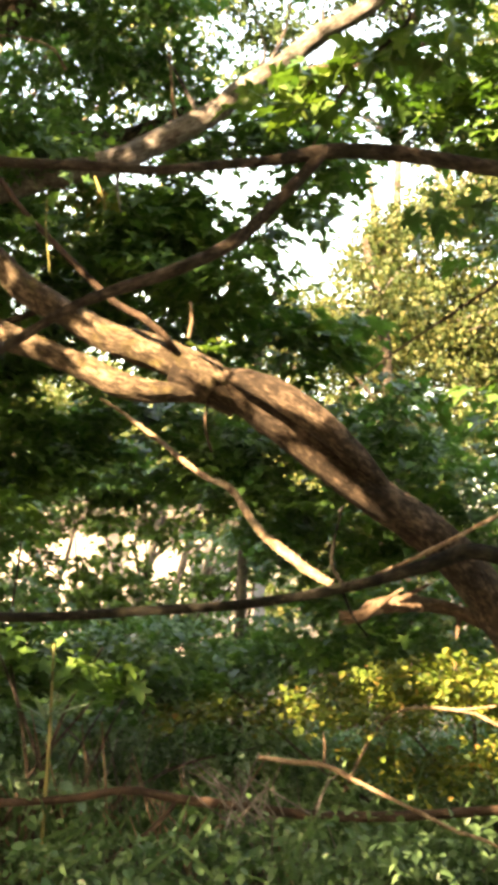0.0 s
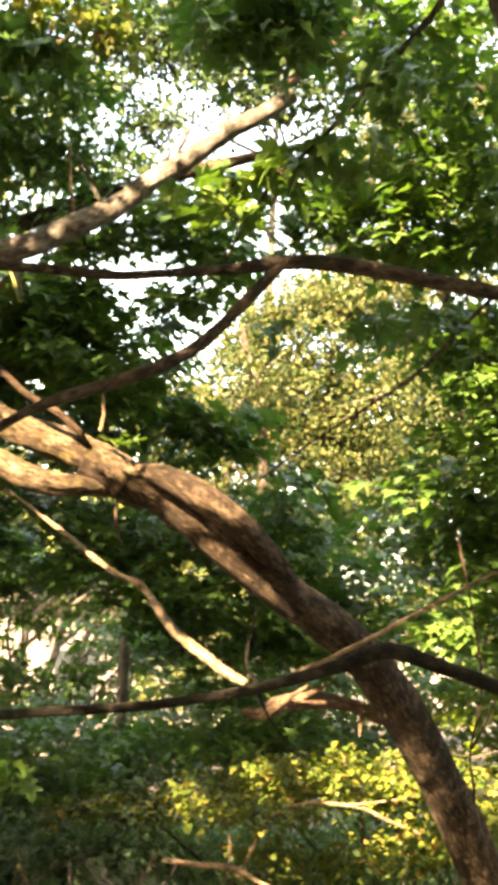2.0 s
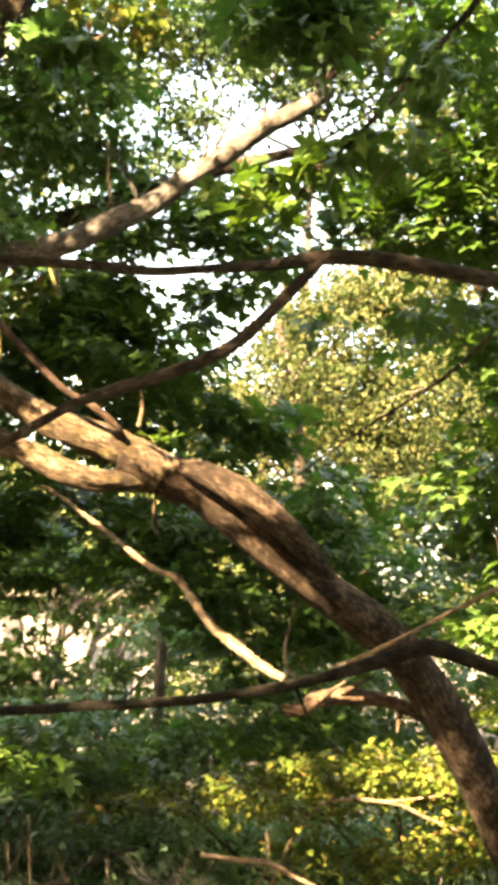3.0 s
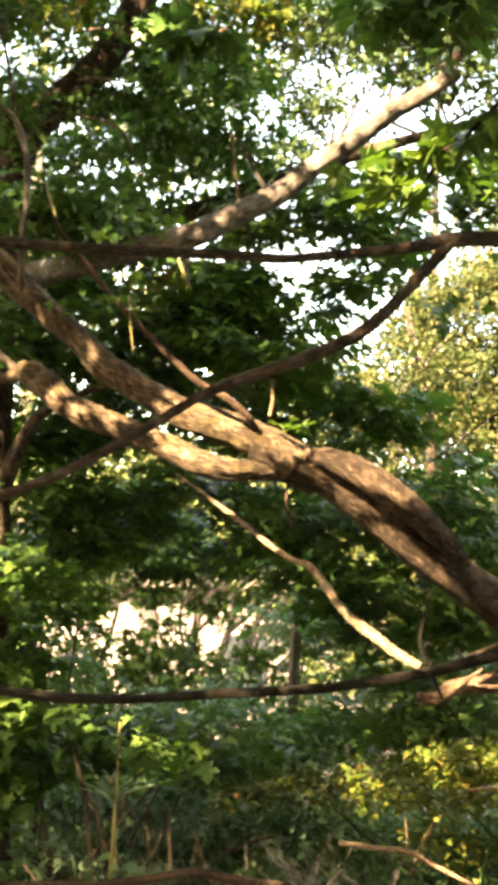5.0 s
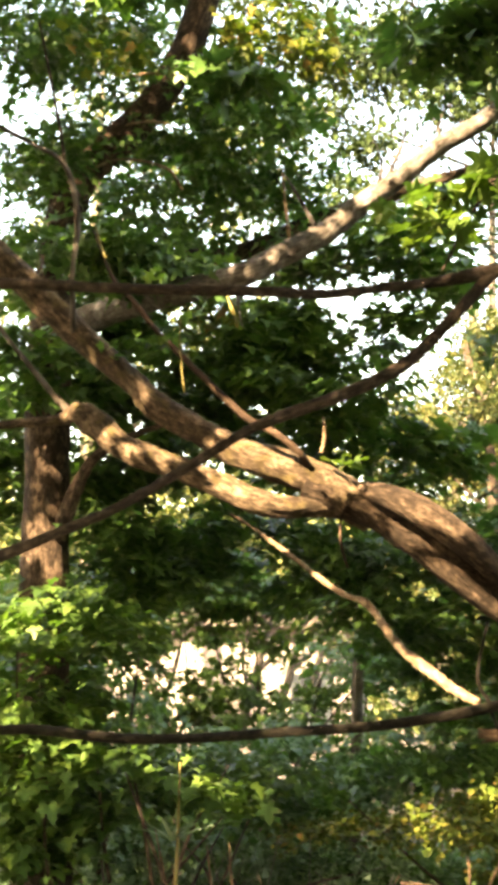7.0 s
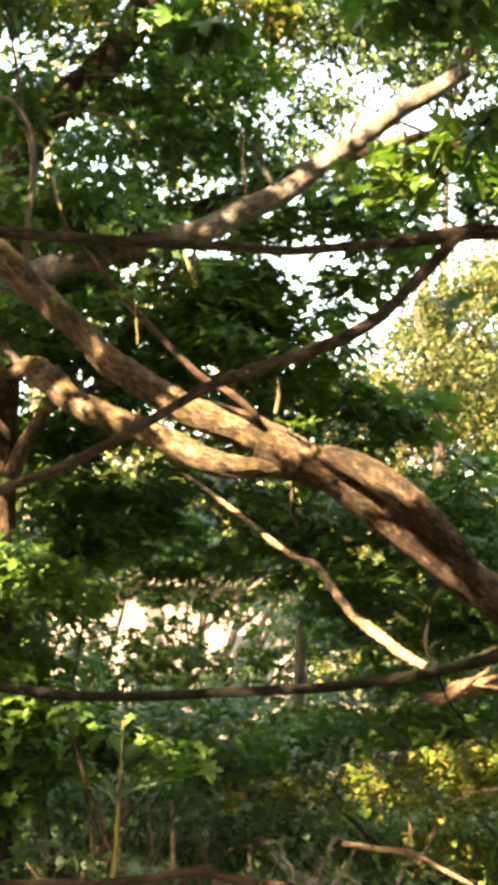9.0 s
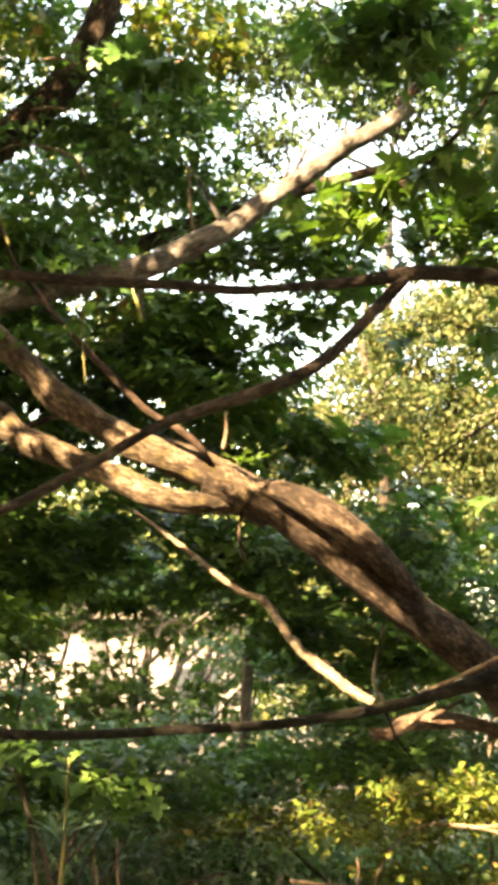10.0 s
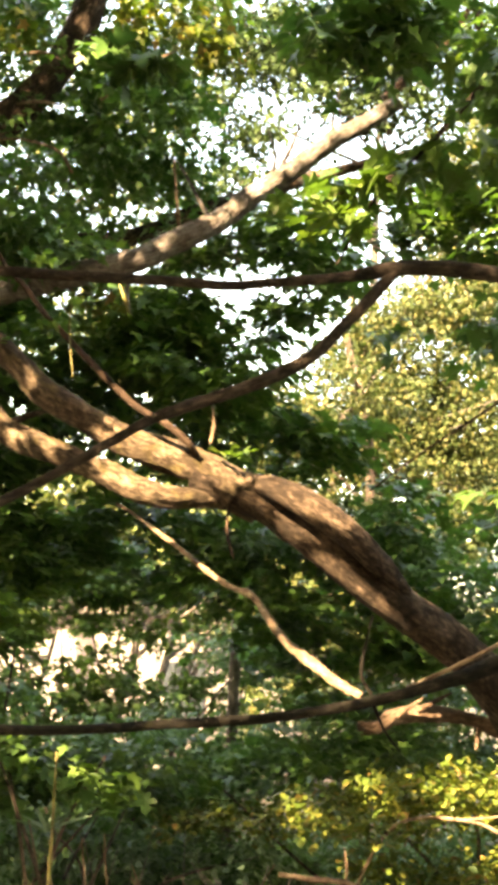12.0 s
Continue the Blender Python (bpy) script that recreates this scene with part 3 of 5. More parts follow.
for rows in (
        [((-0.800, 4.750, 2.860), 0.0015), ((-0.803, 4.750, 2.752), 0.0035), ((-0.783, 4.750, 2.575), 0.0015)],
        [((-1.143, 4.800, 3.235), 0.003), ((-1.119, 4.800, 3.158), 0.007), ((-1.096, 4.800, 3.102), 0.004)],
        [((-0.640, 4.800, 2.952), 0.003), ((-0.619, 4.800, 2.898), 0.007), ((-0.597, 4.800, 2.828), 0.003)]):
    tube("shoot", rows, SHOOT, maple, "thin yellowing shoot", seg=6, step=0.02, seed=rows[0][0][0])
for rows in (
        [((-1.059, 7.000, 4.590), 0.012), ((-0.889, 7.000, 4.721), 0.010), ((-0.734, 7.000, 4.839), 0.008), ((-0.564, 7.000, 4.904), 0.004)],
        [((-1.515, 7.000, 4.564), 0.006), ((-1.389, 7.000, 4.576), 0.010), ((-1.269, 7.000, 4.558), 0.006)],
        [((-1.505, 7.000, 4.844), 0.004), ((-1.410, 7.000, 4.860), 0.010), ((-1.325, 7.000, 4.856), 0.004)],
        [((-1.227, 7.200, 4.246), 0.010), ((-1.326, 7.200, 4.382), 0.009), ((-1.585, 7.200, 4.441), 0.007), ((-1.836, 7.300, 4.403), 0.012)],
        [((-0.698, 7.600, 4.478), 0.010), ((-0.684, 7.600, 4.305), 0.010), ((-0.665, 7.700, 4.096), 0.014)],
        [((-2.043, 7.200, 3.515), 0.010), ((-2.003, 7.300, 3.441), 0.014), ((-2.009, 7.500, 3.541), 0.016)]):
    tube("twig", rows, STICK, rear, "bare pale twig", seg=8, step=0.03, seed=rows[0][0][0])

# ---- unseen trees added behind and around the camera to shade the place ----
def shade_tree():
    ob = thing("added_shading_tree", (2.6, -5.0, 0.0), "unseen tree added to throw dappled shade", "tree")
    tube("trunk", [((2.6, -5.0, -0.2), 0.26), ((2.5, -5.0, 3.0), 0.21), ((2.3, -4.8, 6.5), 0.15), ((2.0, -4.6, 11.0), 0.05)], GREYBARK, ob, seg=18, step=0.1, seed=90)
    side = Vector((0, 0, 1)).cross(TO_SUN).normalized()
    up = TO_SUN.cross(side)
    # openings cut in the added crowns: the places to be sunlit and how wide each opening is
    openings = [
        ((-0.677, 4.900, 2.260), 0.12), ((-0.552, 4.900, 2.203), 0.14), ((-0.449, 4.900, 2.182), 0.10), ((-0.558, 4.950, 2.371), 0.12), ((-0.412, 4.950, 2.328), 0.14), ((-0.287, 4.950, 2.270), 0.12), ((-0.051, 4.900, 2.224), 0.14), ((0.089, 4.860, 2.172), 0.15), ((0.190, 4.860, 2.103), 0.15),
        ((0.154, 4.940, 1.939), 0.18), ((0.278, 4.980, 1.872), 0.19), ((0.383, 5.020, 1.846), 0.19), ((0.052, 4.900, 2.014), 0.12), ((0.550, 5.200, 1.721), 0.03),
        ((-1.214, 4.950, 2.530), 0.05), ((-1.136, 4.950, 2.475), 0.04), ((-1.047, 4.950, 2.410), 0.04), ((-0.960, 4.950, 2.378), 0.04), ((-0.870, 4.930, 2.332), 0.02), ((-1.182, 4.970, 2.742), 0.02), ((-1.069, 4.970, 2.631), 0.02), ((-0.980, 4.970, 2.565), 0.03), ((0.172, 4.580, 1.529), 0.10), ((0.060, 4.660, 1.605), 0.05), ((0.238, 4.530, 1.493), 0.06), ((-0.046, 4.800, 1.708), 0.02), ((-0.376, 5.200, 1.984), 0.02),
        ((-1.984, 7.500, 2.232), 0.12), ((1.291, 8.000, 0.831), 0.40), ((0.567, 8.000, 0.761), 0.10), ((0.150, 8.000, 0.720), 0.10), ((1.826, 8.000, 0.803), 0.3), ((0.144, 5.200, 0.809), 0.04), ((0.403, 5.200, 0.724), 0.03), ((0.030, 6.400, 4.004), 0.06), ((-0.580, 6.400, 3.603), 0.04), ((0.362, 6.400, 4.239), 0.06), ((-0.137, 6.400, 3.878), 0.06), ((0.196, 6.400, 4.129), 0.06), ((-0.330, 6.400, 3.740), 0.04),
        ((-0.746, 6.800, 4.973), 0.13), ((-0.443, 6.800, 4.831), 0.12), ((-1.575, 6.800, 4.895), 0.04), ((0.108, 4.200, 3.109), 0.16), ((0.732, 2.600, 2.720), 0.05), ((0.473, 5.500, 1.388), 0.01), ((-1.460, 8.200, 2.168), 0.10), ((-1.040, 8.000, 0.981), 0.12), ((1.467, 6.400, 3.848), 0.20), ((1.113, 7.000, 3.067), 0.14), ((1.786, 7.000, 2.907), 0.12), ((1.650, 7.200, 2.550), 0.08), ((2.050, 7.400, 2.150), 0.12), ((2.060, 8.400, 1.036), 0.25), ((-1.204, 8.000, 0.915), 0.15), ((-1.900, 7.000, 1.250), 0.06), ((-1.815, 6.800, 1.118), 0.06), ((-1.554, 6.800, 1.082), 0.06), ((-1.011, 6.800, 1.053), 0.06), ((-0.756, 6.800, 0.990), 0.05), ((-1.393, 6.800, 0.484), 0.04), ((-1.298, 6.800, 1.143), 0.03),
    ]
    rng = np.random.default_rng(91)
    n = 62000
    a, b, c = np.array(side), np.array(up), np.array(TO_SUN)
    uvw = np.stack([rng.uniform(-10.5, 2.4, n), rng.uniform(1.2, 11, n), rng.uniform(4.5, 16, n)], -1)
    p = uvw[:, :1] * a + uvw[:, 1:2] * b + uvw[:, 2:] * c
    crowns = [(ob, p[(p[:, 1] < 0.2) & (p[:, 2] > 1.0)], 0.09)]
    # unseen crowns added overhead, behind and at both sides to cut sky light: x, y and z spans, leaves, leaf length
    for foot, spans, count, size in (
            ((3.5, -4.0, 0.0), ((-9, 9), (-8, 6.5), (10.2, 13.0)), 20000, 0.26),
            ((0.5, -9.5, 0.0), ((-11, 11), (-11, -8), (0.3, 12)), 15000, 0.28),
            ((9.5, 2.0, 0.0), ((8, 11), (-9, 13), (0.3, 13)), 7200, 0.28),
            ((-9.5, 3.0, 0.0), ((-11.5, -8.5), (-9, 12), (0.3, 13)), 7200, 0.28)):
        tree = thing("added_shading_tree", foot, "unseen tree added to cut the light of the sky", "tree")
        tube("trunk", [((foot[0], foot[1], -0.2), 0.24), ((foot[0] + 0.1, foot[1], 4.0), 0.19), ((foot[0], foot[1] + 0.2, 11.0), 0.08)], GREYBARK, tree, seg=14, step=0.2, seed=foot[0])
        crowns.append((tree, np.stack([rng.uniform(*q, count) for q in spans], -1), size))
    # a lower unseen crown beside the path, added to shade the leaning maple
    low = thing("added_shading_tree", (-4.4, 1.6, 0.0), "unseen young tree added to shade the leaning maple", "tree")
    tube("trunk", [((-4.4, 1.6, -0.2), 0.13), ((-4.2, 1.7, 2.5), 0.11), ((-3.4, 1.8, 4.6), 0.07), ((-2.2, 1.9, 6.2), 0.02)], GREYBARK, low, seg=14, step=0.1, seed=93)
    m = 58000
    uvw = np.stack([rng.uniform(-9.0, 1.2, m), rng.uniform(2.2, 8.4, m), rng.uniform(0.9, 2.6, m)], -1)
    q = uvw[:, :1] * a + uvw[:, 1:2] * b + uvw[:, 2:] * c
    q = q[(uvw[:, 0] > -6.6) | (uvw[:, 1] > 5.0)]
    crowns.append((low, q[(q[:, 2] - 1.6 > 0.60 * np.maximum(q[:, 1], 0) + 0.35) | (q[:, 0] < -0.42 * q[:, 1] - 0.4)], 0.07))
    for tree, p, size in crowns:
        p = p - np.array((0, 0, size * 0.3))
        u, v = p @ a, p @ b
        patch = np.array([noise.noise(Vector((x * 1.5, y * 1.5, 3.0))) for x, y in zip(u, v)])
        if tree is ob or tree is low:
            # closed over the leaning maple, broken elsewhere
            keep = (patch > np.where((u < -3.2) & (v > 5.0) & (v < 8.4), -0.36, -0.07)) | ((u > -4.7) & (u < -0.8) & (v < 5.2)) | ((u > -4.7) & (u < -2.5) & (v < 6.6)) | ((u < -4.6) & (u > -5.6) & (v > 4.1)) | ((u < -4.6) & (v < 4.6) & (patch > -0.28)) | (v < 2.6) | ((u < -3.8) & (v > 4.6) & (v < 6.5)) | ((u < -4.6) & (patch > -0.4))
        else:
            keep = (patch > -0.4) & ~((u > -9) & (u < 2) & (v > 1.5) & (v < 9))
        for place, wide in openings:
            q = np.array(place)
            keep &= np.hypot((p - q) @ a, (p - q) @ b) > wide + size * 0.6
        p = p[keep]
        m = len(p)
        v, f = blades(OVAL, p, size * (1 + rng.random(m)), rng.random(m) * 6.3, rng.normal(size=m) * 0.9, rng.normal(size=m) * 0.9)
        under(link("crown", [tuple(q) for q in v], [tuple(q) for q in f], L_ADDED_CROWN, None, smooth=False), tree)


shade_tree()

# ---- crowns of the near trees ----
foliage("leaves", [
    ((-2.197, 7.900, 4.174), (0.44, 0.58, 0.36), 20), ((-1.648, 7.900, 3.484), (0.18, 0.25, 0.06), 5),
    ((-1.249, 7.900, 4.148), (0.20, 0.44, 0.17), 12), ((-0.894, 7.900, 3.540), (0.30, 0.37, 0.12), 12), ((-2.134, 7.900, 5.654), (0.42, 0.56, 0.28), 24),
    ((-1.291, 7.900, 4.799), (0.27, 0.41, 0.27), 14), ((-1.795, 7.900, 5.149), (0.27, 0.40, 0.27), 10),
], L_DARK, rear, size=0.072, per=13, spread=0.17, lay=0.35, fill=0.9, seed=11, label="green lobed leaves in loose sprays")
single_leaves([((-0.233, 4.900, 2.346), (0.03, 0.03, 0.02), 2)], [L_BRIGHT_ONE], maple, 0.06, 5, 0.05, 0.5, 12)
single_leaves([
    ((-0.889, 4.800, 2.787), (0.03, 0.05, 0.03), 2), ((-0.938, 4.700, 3.036), (0.06, 0.06, 0.04), 3), ((-0.775, 4.800, 2.901), (0.10, 0.1, 0.05), 3), ((-1.120, 4.900, 2.761), (0.08, 0.1, 0.03), 2),
], [L_BRIGHT_ONE, L_DARK_ONE], maple, 0.045, 5, 0.06, 0.5, 18)
single_leaves([
    ((0.940, 3.600, 3.137), (0.20, 0.3, 0.30), 9), ((0.648, 3.700, 3.248), (0.22, 0.3, 0.14), 8), ((0.229, 4.200, 3.597), (0.15, 0.2, 0.15), 14), ((0.197, 4.200, 3.716), (0.10, 0.2, 0.07), 8), ((0.434, 4.200, 3.571), (0.14, 0.2, 0.14), 9),
], [L_DARK_ONE], near, 0.062, 9, 0.12, 0.35, 13)
single_leaves([
    ((0.247, 2.900, 2.301), (0.05, 0.1, 0.02), 2), ((0.460, 2.900, 2.329), (0.14, 0.15, 0.035), 7), ((0.767, 2.900, 2.302), (0.10, 0.2, 0.06), 5),
], [L_DARK_ONE], near, 0.05, 6, 0.07, 0.3, 28)
single_leaves([
    ((0.109, 4.250, 3.117), (0.09, 0.1, 0.03), 4), ((0.434, 4.200, 3.247), (0.08, 0.1, 0.05), 3), ((0.621, 4.100, 3.482), (0.10, 0.1, 0.04), 5),
], [L_BRIGHT_ONE, L_DARK_ONE], near, 0.075, 8, 0.10, 0.4, 19)


single_leaves([
    ((0.134, 4.200, 3.072), (0.04, 0.06, 0.02), 2), ((0.251, 4.200, 3.111), (0.04, 0.06, 0.02), 2), ((0.062, 4.200, 3.005), (0.04, 0.06, 0.02), 2), ((0.206, 4.200, 3.007), (0.04, 0.06, 0.02), 2), ((0.422, 4.200, 3.227), (0.04, 0.06, 0.02), 2), ((0.522, 4.200, 3.286), (0.04, 0.06, 0.02), 2), ((0.350, 4.200, 3.150), (0.04, 0.06, 0.02), 2), ((0.584, 4.200, 3.172), (0.04, 0.06, 0.02), 2),
], [L_BRIGHT_ONE], near, 0.105, 5, 0.09, 0.28, 29)


def sunward(p, far=3.0):
    return tuple(Vector(p) + TO_SUN * far)


# unseen branch added towards the sun; it throws the dark band on the trunk
tube("shadow_branch", [(sunward(p), r) for p, r in (
    ((-0.448, 4.900, 2.141), 0.006), ((-0.315, 4.900, 2.161), 0.012), ((-0.183, 4.920, 2.179), 0.019), ((-0.042, 4.900, 2.064), 0.017), ((0.139, 4.900, 2.017), 0.015), ((0.298, 4.930, 1.918), 0.015), ((0.398, 4.960, 1.876), 0.011), ((0.602, 5.000, 1.872), 0.017))] + [((1.25, 2.5, 3.3), 0.036)],
    BARK, near, "unseen branch added to throw a shadow band on the trunk", seg=10, step=0.04, seed=26)
# unseen leaf clumps added towards the sun to shade spots on trunk and limbs
foliage("shadow_leaves", [(sunward(p), (r, r, r * 0.6), k) for p, r, k in (
    ((-0.182, 4.900, 2.181), 0.03, 3), ((-0.769, 4.950, 2.305), 0.04, 3), ((-0.821, 5.000, 2.463), 0.08, 7), ((-0.905, 5.000, 2.356), 0.02, 1),
    ((-0.692, 5.000, 2.418), 0.02, 1), ((-1.222, 5.000, 2.841), 0.12, 12), ((-1.451, 5.000, 3.070), 0.12, 12), ((0.673, 5.300, 1.648), 0.06, 8), ((0.885, 5.500, 1.450), 0.12, 12), ((0.671, 5.200, 1.732), 0.05, 6), ((-0.096, 4.900, 2.224), 0.0, 1))],
    L_DARK, near, size=0.06, per=8, spread=0.05, lay=0.6, seed=27)
foliage("crown", [
    ((0.210, 4.200, 3.680), (0.12, 0.10, 0.10), 18), ((0.109, 4.200, 3.595), (0.06, 0.10, 0.05), 5),
    ((1.081, 3.200, 2.741), (0.2, 0.4, 0.5), 16), ((0.582, 3.000, 3.818), (0.5, 0.5, 0.5), 30)], L_DARK, near, size=0.085, per=9, spread=0.13, lay=0.4, seed=13)

# ---- maple behind, to the right ----
right = thing("bushy_maple", (5.2, 9.0, -0.1), "broad maple with dense level sprays of green leaves", "tree")
tube("trunk", [((5.2, 9.0, -0.4), 0.17), ((5.0, 9.0, 2.0), 0.14), ((4.6, 8.9, 4.5), 0.11), ((4.4, 8.8, 8.0), 0.05)], GREYBARK, right, seg=18, seed=50)
tube("limb", [((4.9, 9.0, 2.6), 0.06), ((3.4, 8.0, 3.6), 0.04), ((2.0, 6.8, 4.2), 0.02), ((0.9, 6.0, 4.6), 0.008)], BARK_DARK, right, seg=10, seed=51)
tube("limb", [((4.9, 9.0, 1.6), 0.05), ((3.4, 8.2, 2.4), 0.03), ((2.0, 7.4, 2.7), 0.015), ((1.4, 7.2, 2.7), 0.006)], BARK_DARK, right, seg=10, seed=53)
foliage("leaves", [
    ((1.104, 6.000, 4.445), (0.5, 0.6, 0.30), 40), ((0.674, 6.400, 3.751), (0.35, 0.5, 0.16), 18), ((1.124, 6.400, 3.831), (0.6, 0.6, 0.4), 60), ((1.639, 6.400, 3.856), (0.6, 0.6, 0.5), 60),
    ((1.541, 7.000, 3.330), (0.45, 0.6, 0.25), 40), ((1.787, 7.000, 3.061), (0.5, 0.6, 0.45), 60), ((1.647, 7.200, 2.625), (0.6, 0.6, 0.35), 55), ((1.980, 7.400, 2.185), (0.5, 0.6, 0.4), 50),
    ((0.496, 7.000, 5.114), (0.25, 0.3, 0.14), 18), ((2.513, 7.000, 3.558), (0.6, 0.8, 1.2), 80), ((2.624, 7.400, 2.042), (0.6, 0.8, 1.0), 60), ((1.582, 7.800, 2.271), (0.45, 0.5, 0.3), 34),
    ((1.802, 7.600, 1.779), (0.5, 0.5, 0.25), 30),
], L_MAPLE, right, size=0.086, per=20, spread=0.22, lay=0.19, fill=0.8, seed=14, label="dense green lobed leaves in level sprays")

# ---- shade maple behind the leaning trunk ----
back = thing("shade_maple", (-0.4, 10.4, -0.2), "maple in deep shade with dark green leaves", "tree")
tube("trunk", [((-0.4, 10.4, -0.4), 0.05), ((-0.35, 10.3, 2.0), 0.04), ((-0.25, 10.2, 3.2), 0.03), ((-0.1, 10.0, 3.7), 0.02)], GREYBARK, back, seg=16, seed=52)
foliage("leaves", [
    ((-0.596, 7.800, 3.938), (0.19, 0.20, 0.13), 11), ((-0.728, 7.800, 3.662), (0.23, 0.20, 0.16), 16), ((-0.859, 7.800, 3.388), (0.26, 0.21, 0.13), 14), ((-0.126, 7.800, 3.501), (0.10, 0.20, 0.10), 4), ((0.157, 7.800, 3.961), (0.16, 0.20, 0.11), 8), ((0.008, 7.800, 4.173), (0.16, 0.20, 0.10), 7), ((-0.463, 7.800, 4.076), (0.13, 0.20, 0.06), 4),
    ((-0.816, 8.200, 2.913), (0.31, 0.22, 0.14), 18), ((-1.099, 8.200, 3.128), (0.24, 0.17, 0.12), 12), ((-1.447, 8.200, 2.777), (0.27, 0.19, 0.10), 12), ((-1.963, 8.200, 3.319), (0.20, 0.15, 0.12), 10), ((-2.442, 8.200, 2.498), (0.14, 0.15, 0.27), 16), ((-2.457, 8.200, 2.855), (0.10, 0.15, 0.20), 9), ((-0.537, 8.200, 2.736), (0.17, 0.15, 0.10), 7),
    ((-0.872, 7.500, 3.403), (0.55, 0.5, 0.22), 40), ((-0.492, 7.600, 3.156), (0.50, 0.5, 0.25), 45), ((-1.410, 8.000, 3.215), (0.5, 0.5, 0.3), 40), ((0.020, 8.200, 2.920), (0.5, 0.5, 0.25), 40),
    ((-0.165, 7.600, 4.017), (0.18, 0.3, 0.12), 10), ((0.025, 7.600, 3.576), (0.20, 0.3, 0.10), 8), ((-0.623, 7.600, 3.589), (0.22, 0.3, 0.15), 14), ((0.253, 7.600, 3.838), (0.2, 0.3, 0.18), 10),
    ((-0.915, 8.600, 2.374), (0.8, 0.7, 0.35), 75), ((-0.199, 8.600, 2.194), (0.8, 0.7, 0.45), 85), ((0.592, 8.800, 2.424), (0.6, 0.7, 0.4), 60), ((0.374, 9.000, 1.745), (0.8, 0.7, 0.4), 70),
    ((1.123, 9.200, 1.899), (0.8, 0.7, 0.5), 75), ((0.455, 9.400, 1.041), (0.9, 0.7, 0.4), 75), ((-1.780, 8.000, 2.699), (0.22, 0.3, 0.3), 26), ((-1.668, 8.000, 2.323), (0.35, 0.3, 0.2), 26), ((-1.912, 8.200, 3.333), (0.3, 0.3, 0.25), 26), ((-2.099, 7.200, 3.258), (0.25, 0.2, 0.2), 18), ((-1.741, 8.200, 3.730), (0.35, 0.3, 0.25), 34), ((-2.311, 8.400, 3.981), (0.3, 0.3, 0.3), 20), ((-2.507, 8.400, 3.161), (0.3, 0.3, 0.5), 40), ((-1.619, 8.400, 3.004), (0.4, 0.3, 0.2), 24),
], L_DARK, back, size=0.086, per=22, spread=0.2, lay=0.20, seed=15, label="dark green lobed leaves in shade")

# ---- crown of the mature tree ----
foliage("leaves", [
    ((-2.309, 8.000, 5.648), (0.30, 0.24, 0.20), 24), ((-1.789, 8.000, 5.630), (0.37, 0.29, 0.20), 29), ((-1.055, 8.000, 5.374), (0.30, 0.24, 0.20), 24), ((-2.305, 8.000, 4.692), (0.27, 0.21, 0.23), 25), ((-2.246, 8.000, 4.170), (0.27, 0.21, 0.17), 18), ((-1.910, 8.000, 4.870), (0.23, 0.20, 0.17), 16), ((-0.763, 8.000, 4.989), (0.12, 0.20, 0.20), 9), ((-2.039, 8.000, 5.407), (0.20, 0.20, 0.13), 11),
    ((-1.484, 9.200, 5.172), (0.42, 0.34, 0.27), 37), ((-1.112, 9.200, 4.993), (0.23, 0.20, 0.19), 15), ((-1.877, 9.200, 4.545), (0.42, 0.34, 0.15), 21), ((-1.244, 9.200, 5.508), (0.23, 0.20, 0.19), 15),
    ((-1.873, 8.600, 4.755), (0.21, 0.15, 0.18), 16), ((-1.655, 8.600, 4.496), (0.21, 0.15, 0.14), 13),
    ((-2.090, 7.400, 5.290), (0.45, 0.6, 0.4), 50), ((-1.229, 7.800, 4.823), (0.60, 0.6, 0.45), 75), ((-0.852, 8.200, 4.596), (0.45, 0.5, 0.35), 50), ((-1.531, 6.600, 3.707), (0.5, 0.3, 0.2), 46), ((-1.152, 6.800, 3.606), (0.3, 0.3, 0.12), 22), ((-2.011, 7.200, 4.505), (0.3, 0.5, 0.3), 26),
    ((-0.942, 7.900, 5.275), (0.5, 0.3, 0.20), 16), ((-0.446, 8.000, 5.623), (0.3, 0.4, 0.12), 10),
    ((-1.328, 7.600, 6.503), (1.2, 0.8, 0.7), 90), ((-0.746, 8.200, 5.158), (0.25, 0.4, 0.3), 16), ((-1.642, 8.600, 4.177), (0.7, 0.5, 0.2), 36),
], L_DARK, rear, shape=MAPLE_SMALL, size=0.070, per=20, spread=0.17, lay=0.45, fill=0.95, seed=16, label="mid-green leaves with gaps of sky")
foliage("yellow_leaves", [
    ((-1.544, 6.800, 4.894), (0.28, 0.3, 0.05), 9), ((-0.776, 6.800, 4.974), (0.34, 0.3, 0.15), 18), ((-0.443, 6.800, 4.831), (0.15, 0.2, 0.15), 12), ((-1.060, 6.800, 3.392), (0.2, 0.2, 0.12), 6),
], L_GOLD, rear, size=0.062, per=12, spread=0.13, seed=17, label="sunlit yellow-green leaves")


# ---- shrubs ----
def shrub(name, at, label, clumps, mat, seed, size=0.10, per=12, spread=0.2, shape=MAPLE, stems=5, lay=0.36):
    ob = thing(name, at, label, "shrub")
    rng = np.random.default_rng(seed)
    for k in range(stems):
        c = np.array(clumps[k % len(clumps)][0]) + rng.normal(size=3) * 0.15
        a = np.array(at) + (*(rng.normal(size=2) * 0.15), -0.05)
        mid = (a * 0.45 + c * 0.55) + rng.normal(size=3) * 0.08
        tube("stem", [(tuple(a), 0.016), (tuple(mid), 0.011), (tuple(c), 0.004)], BARK_DARK, ob, seg=8, step=0.08, seed=seed + k)
    foliage("leaves", clumps, mat, ob, shape=shape, size=size, per=per, spread=spread, lay=lay, seed=seed)
    return ob


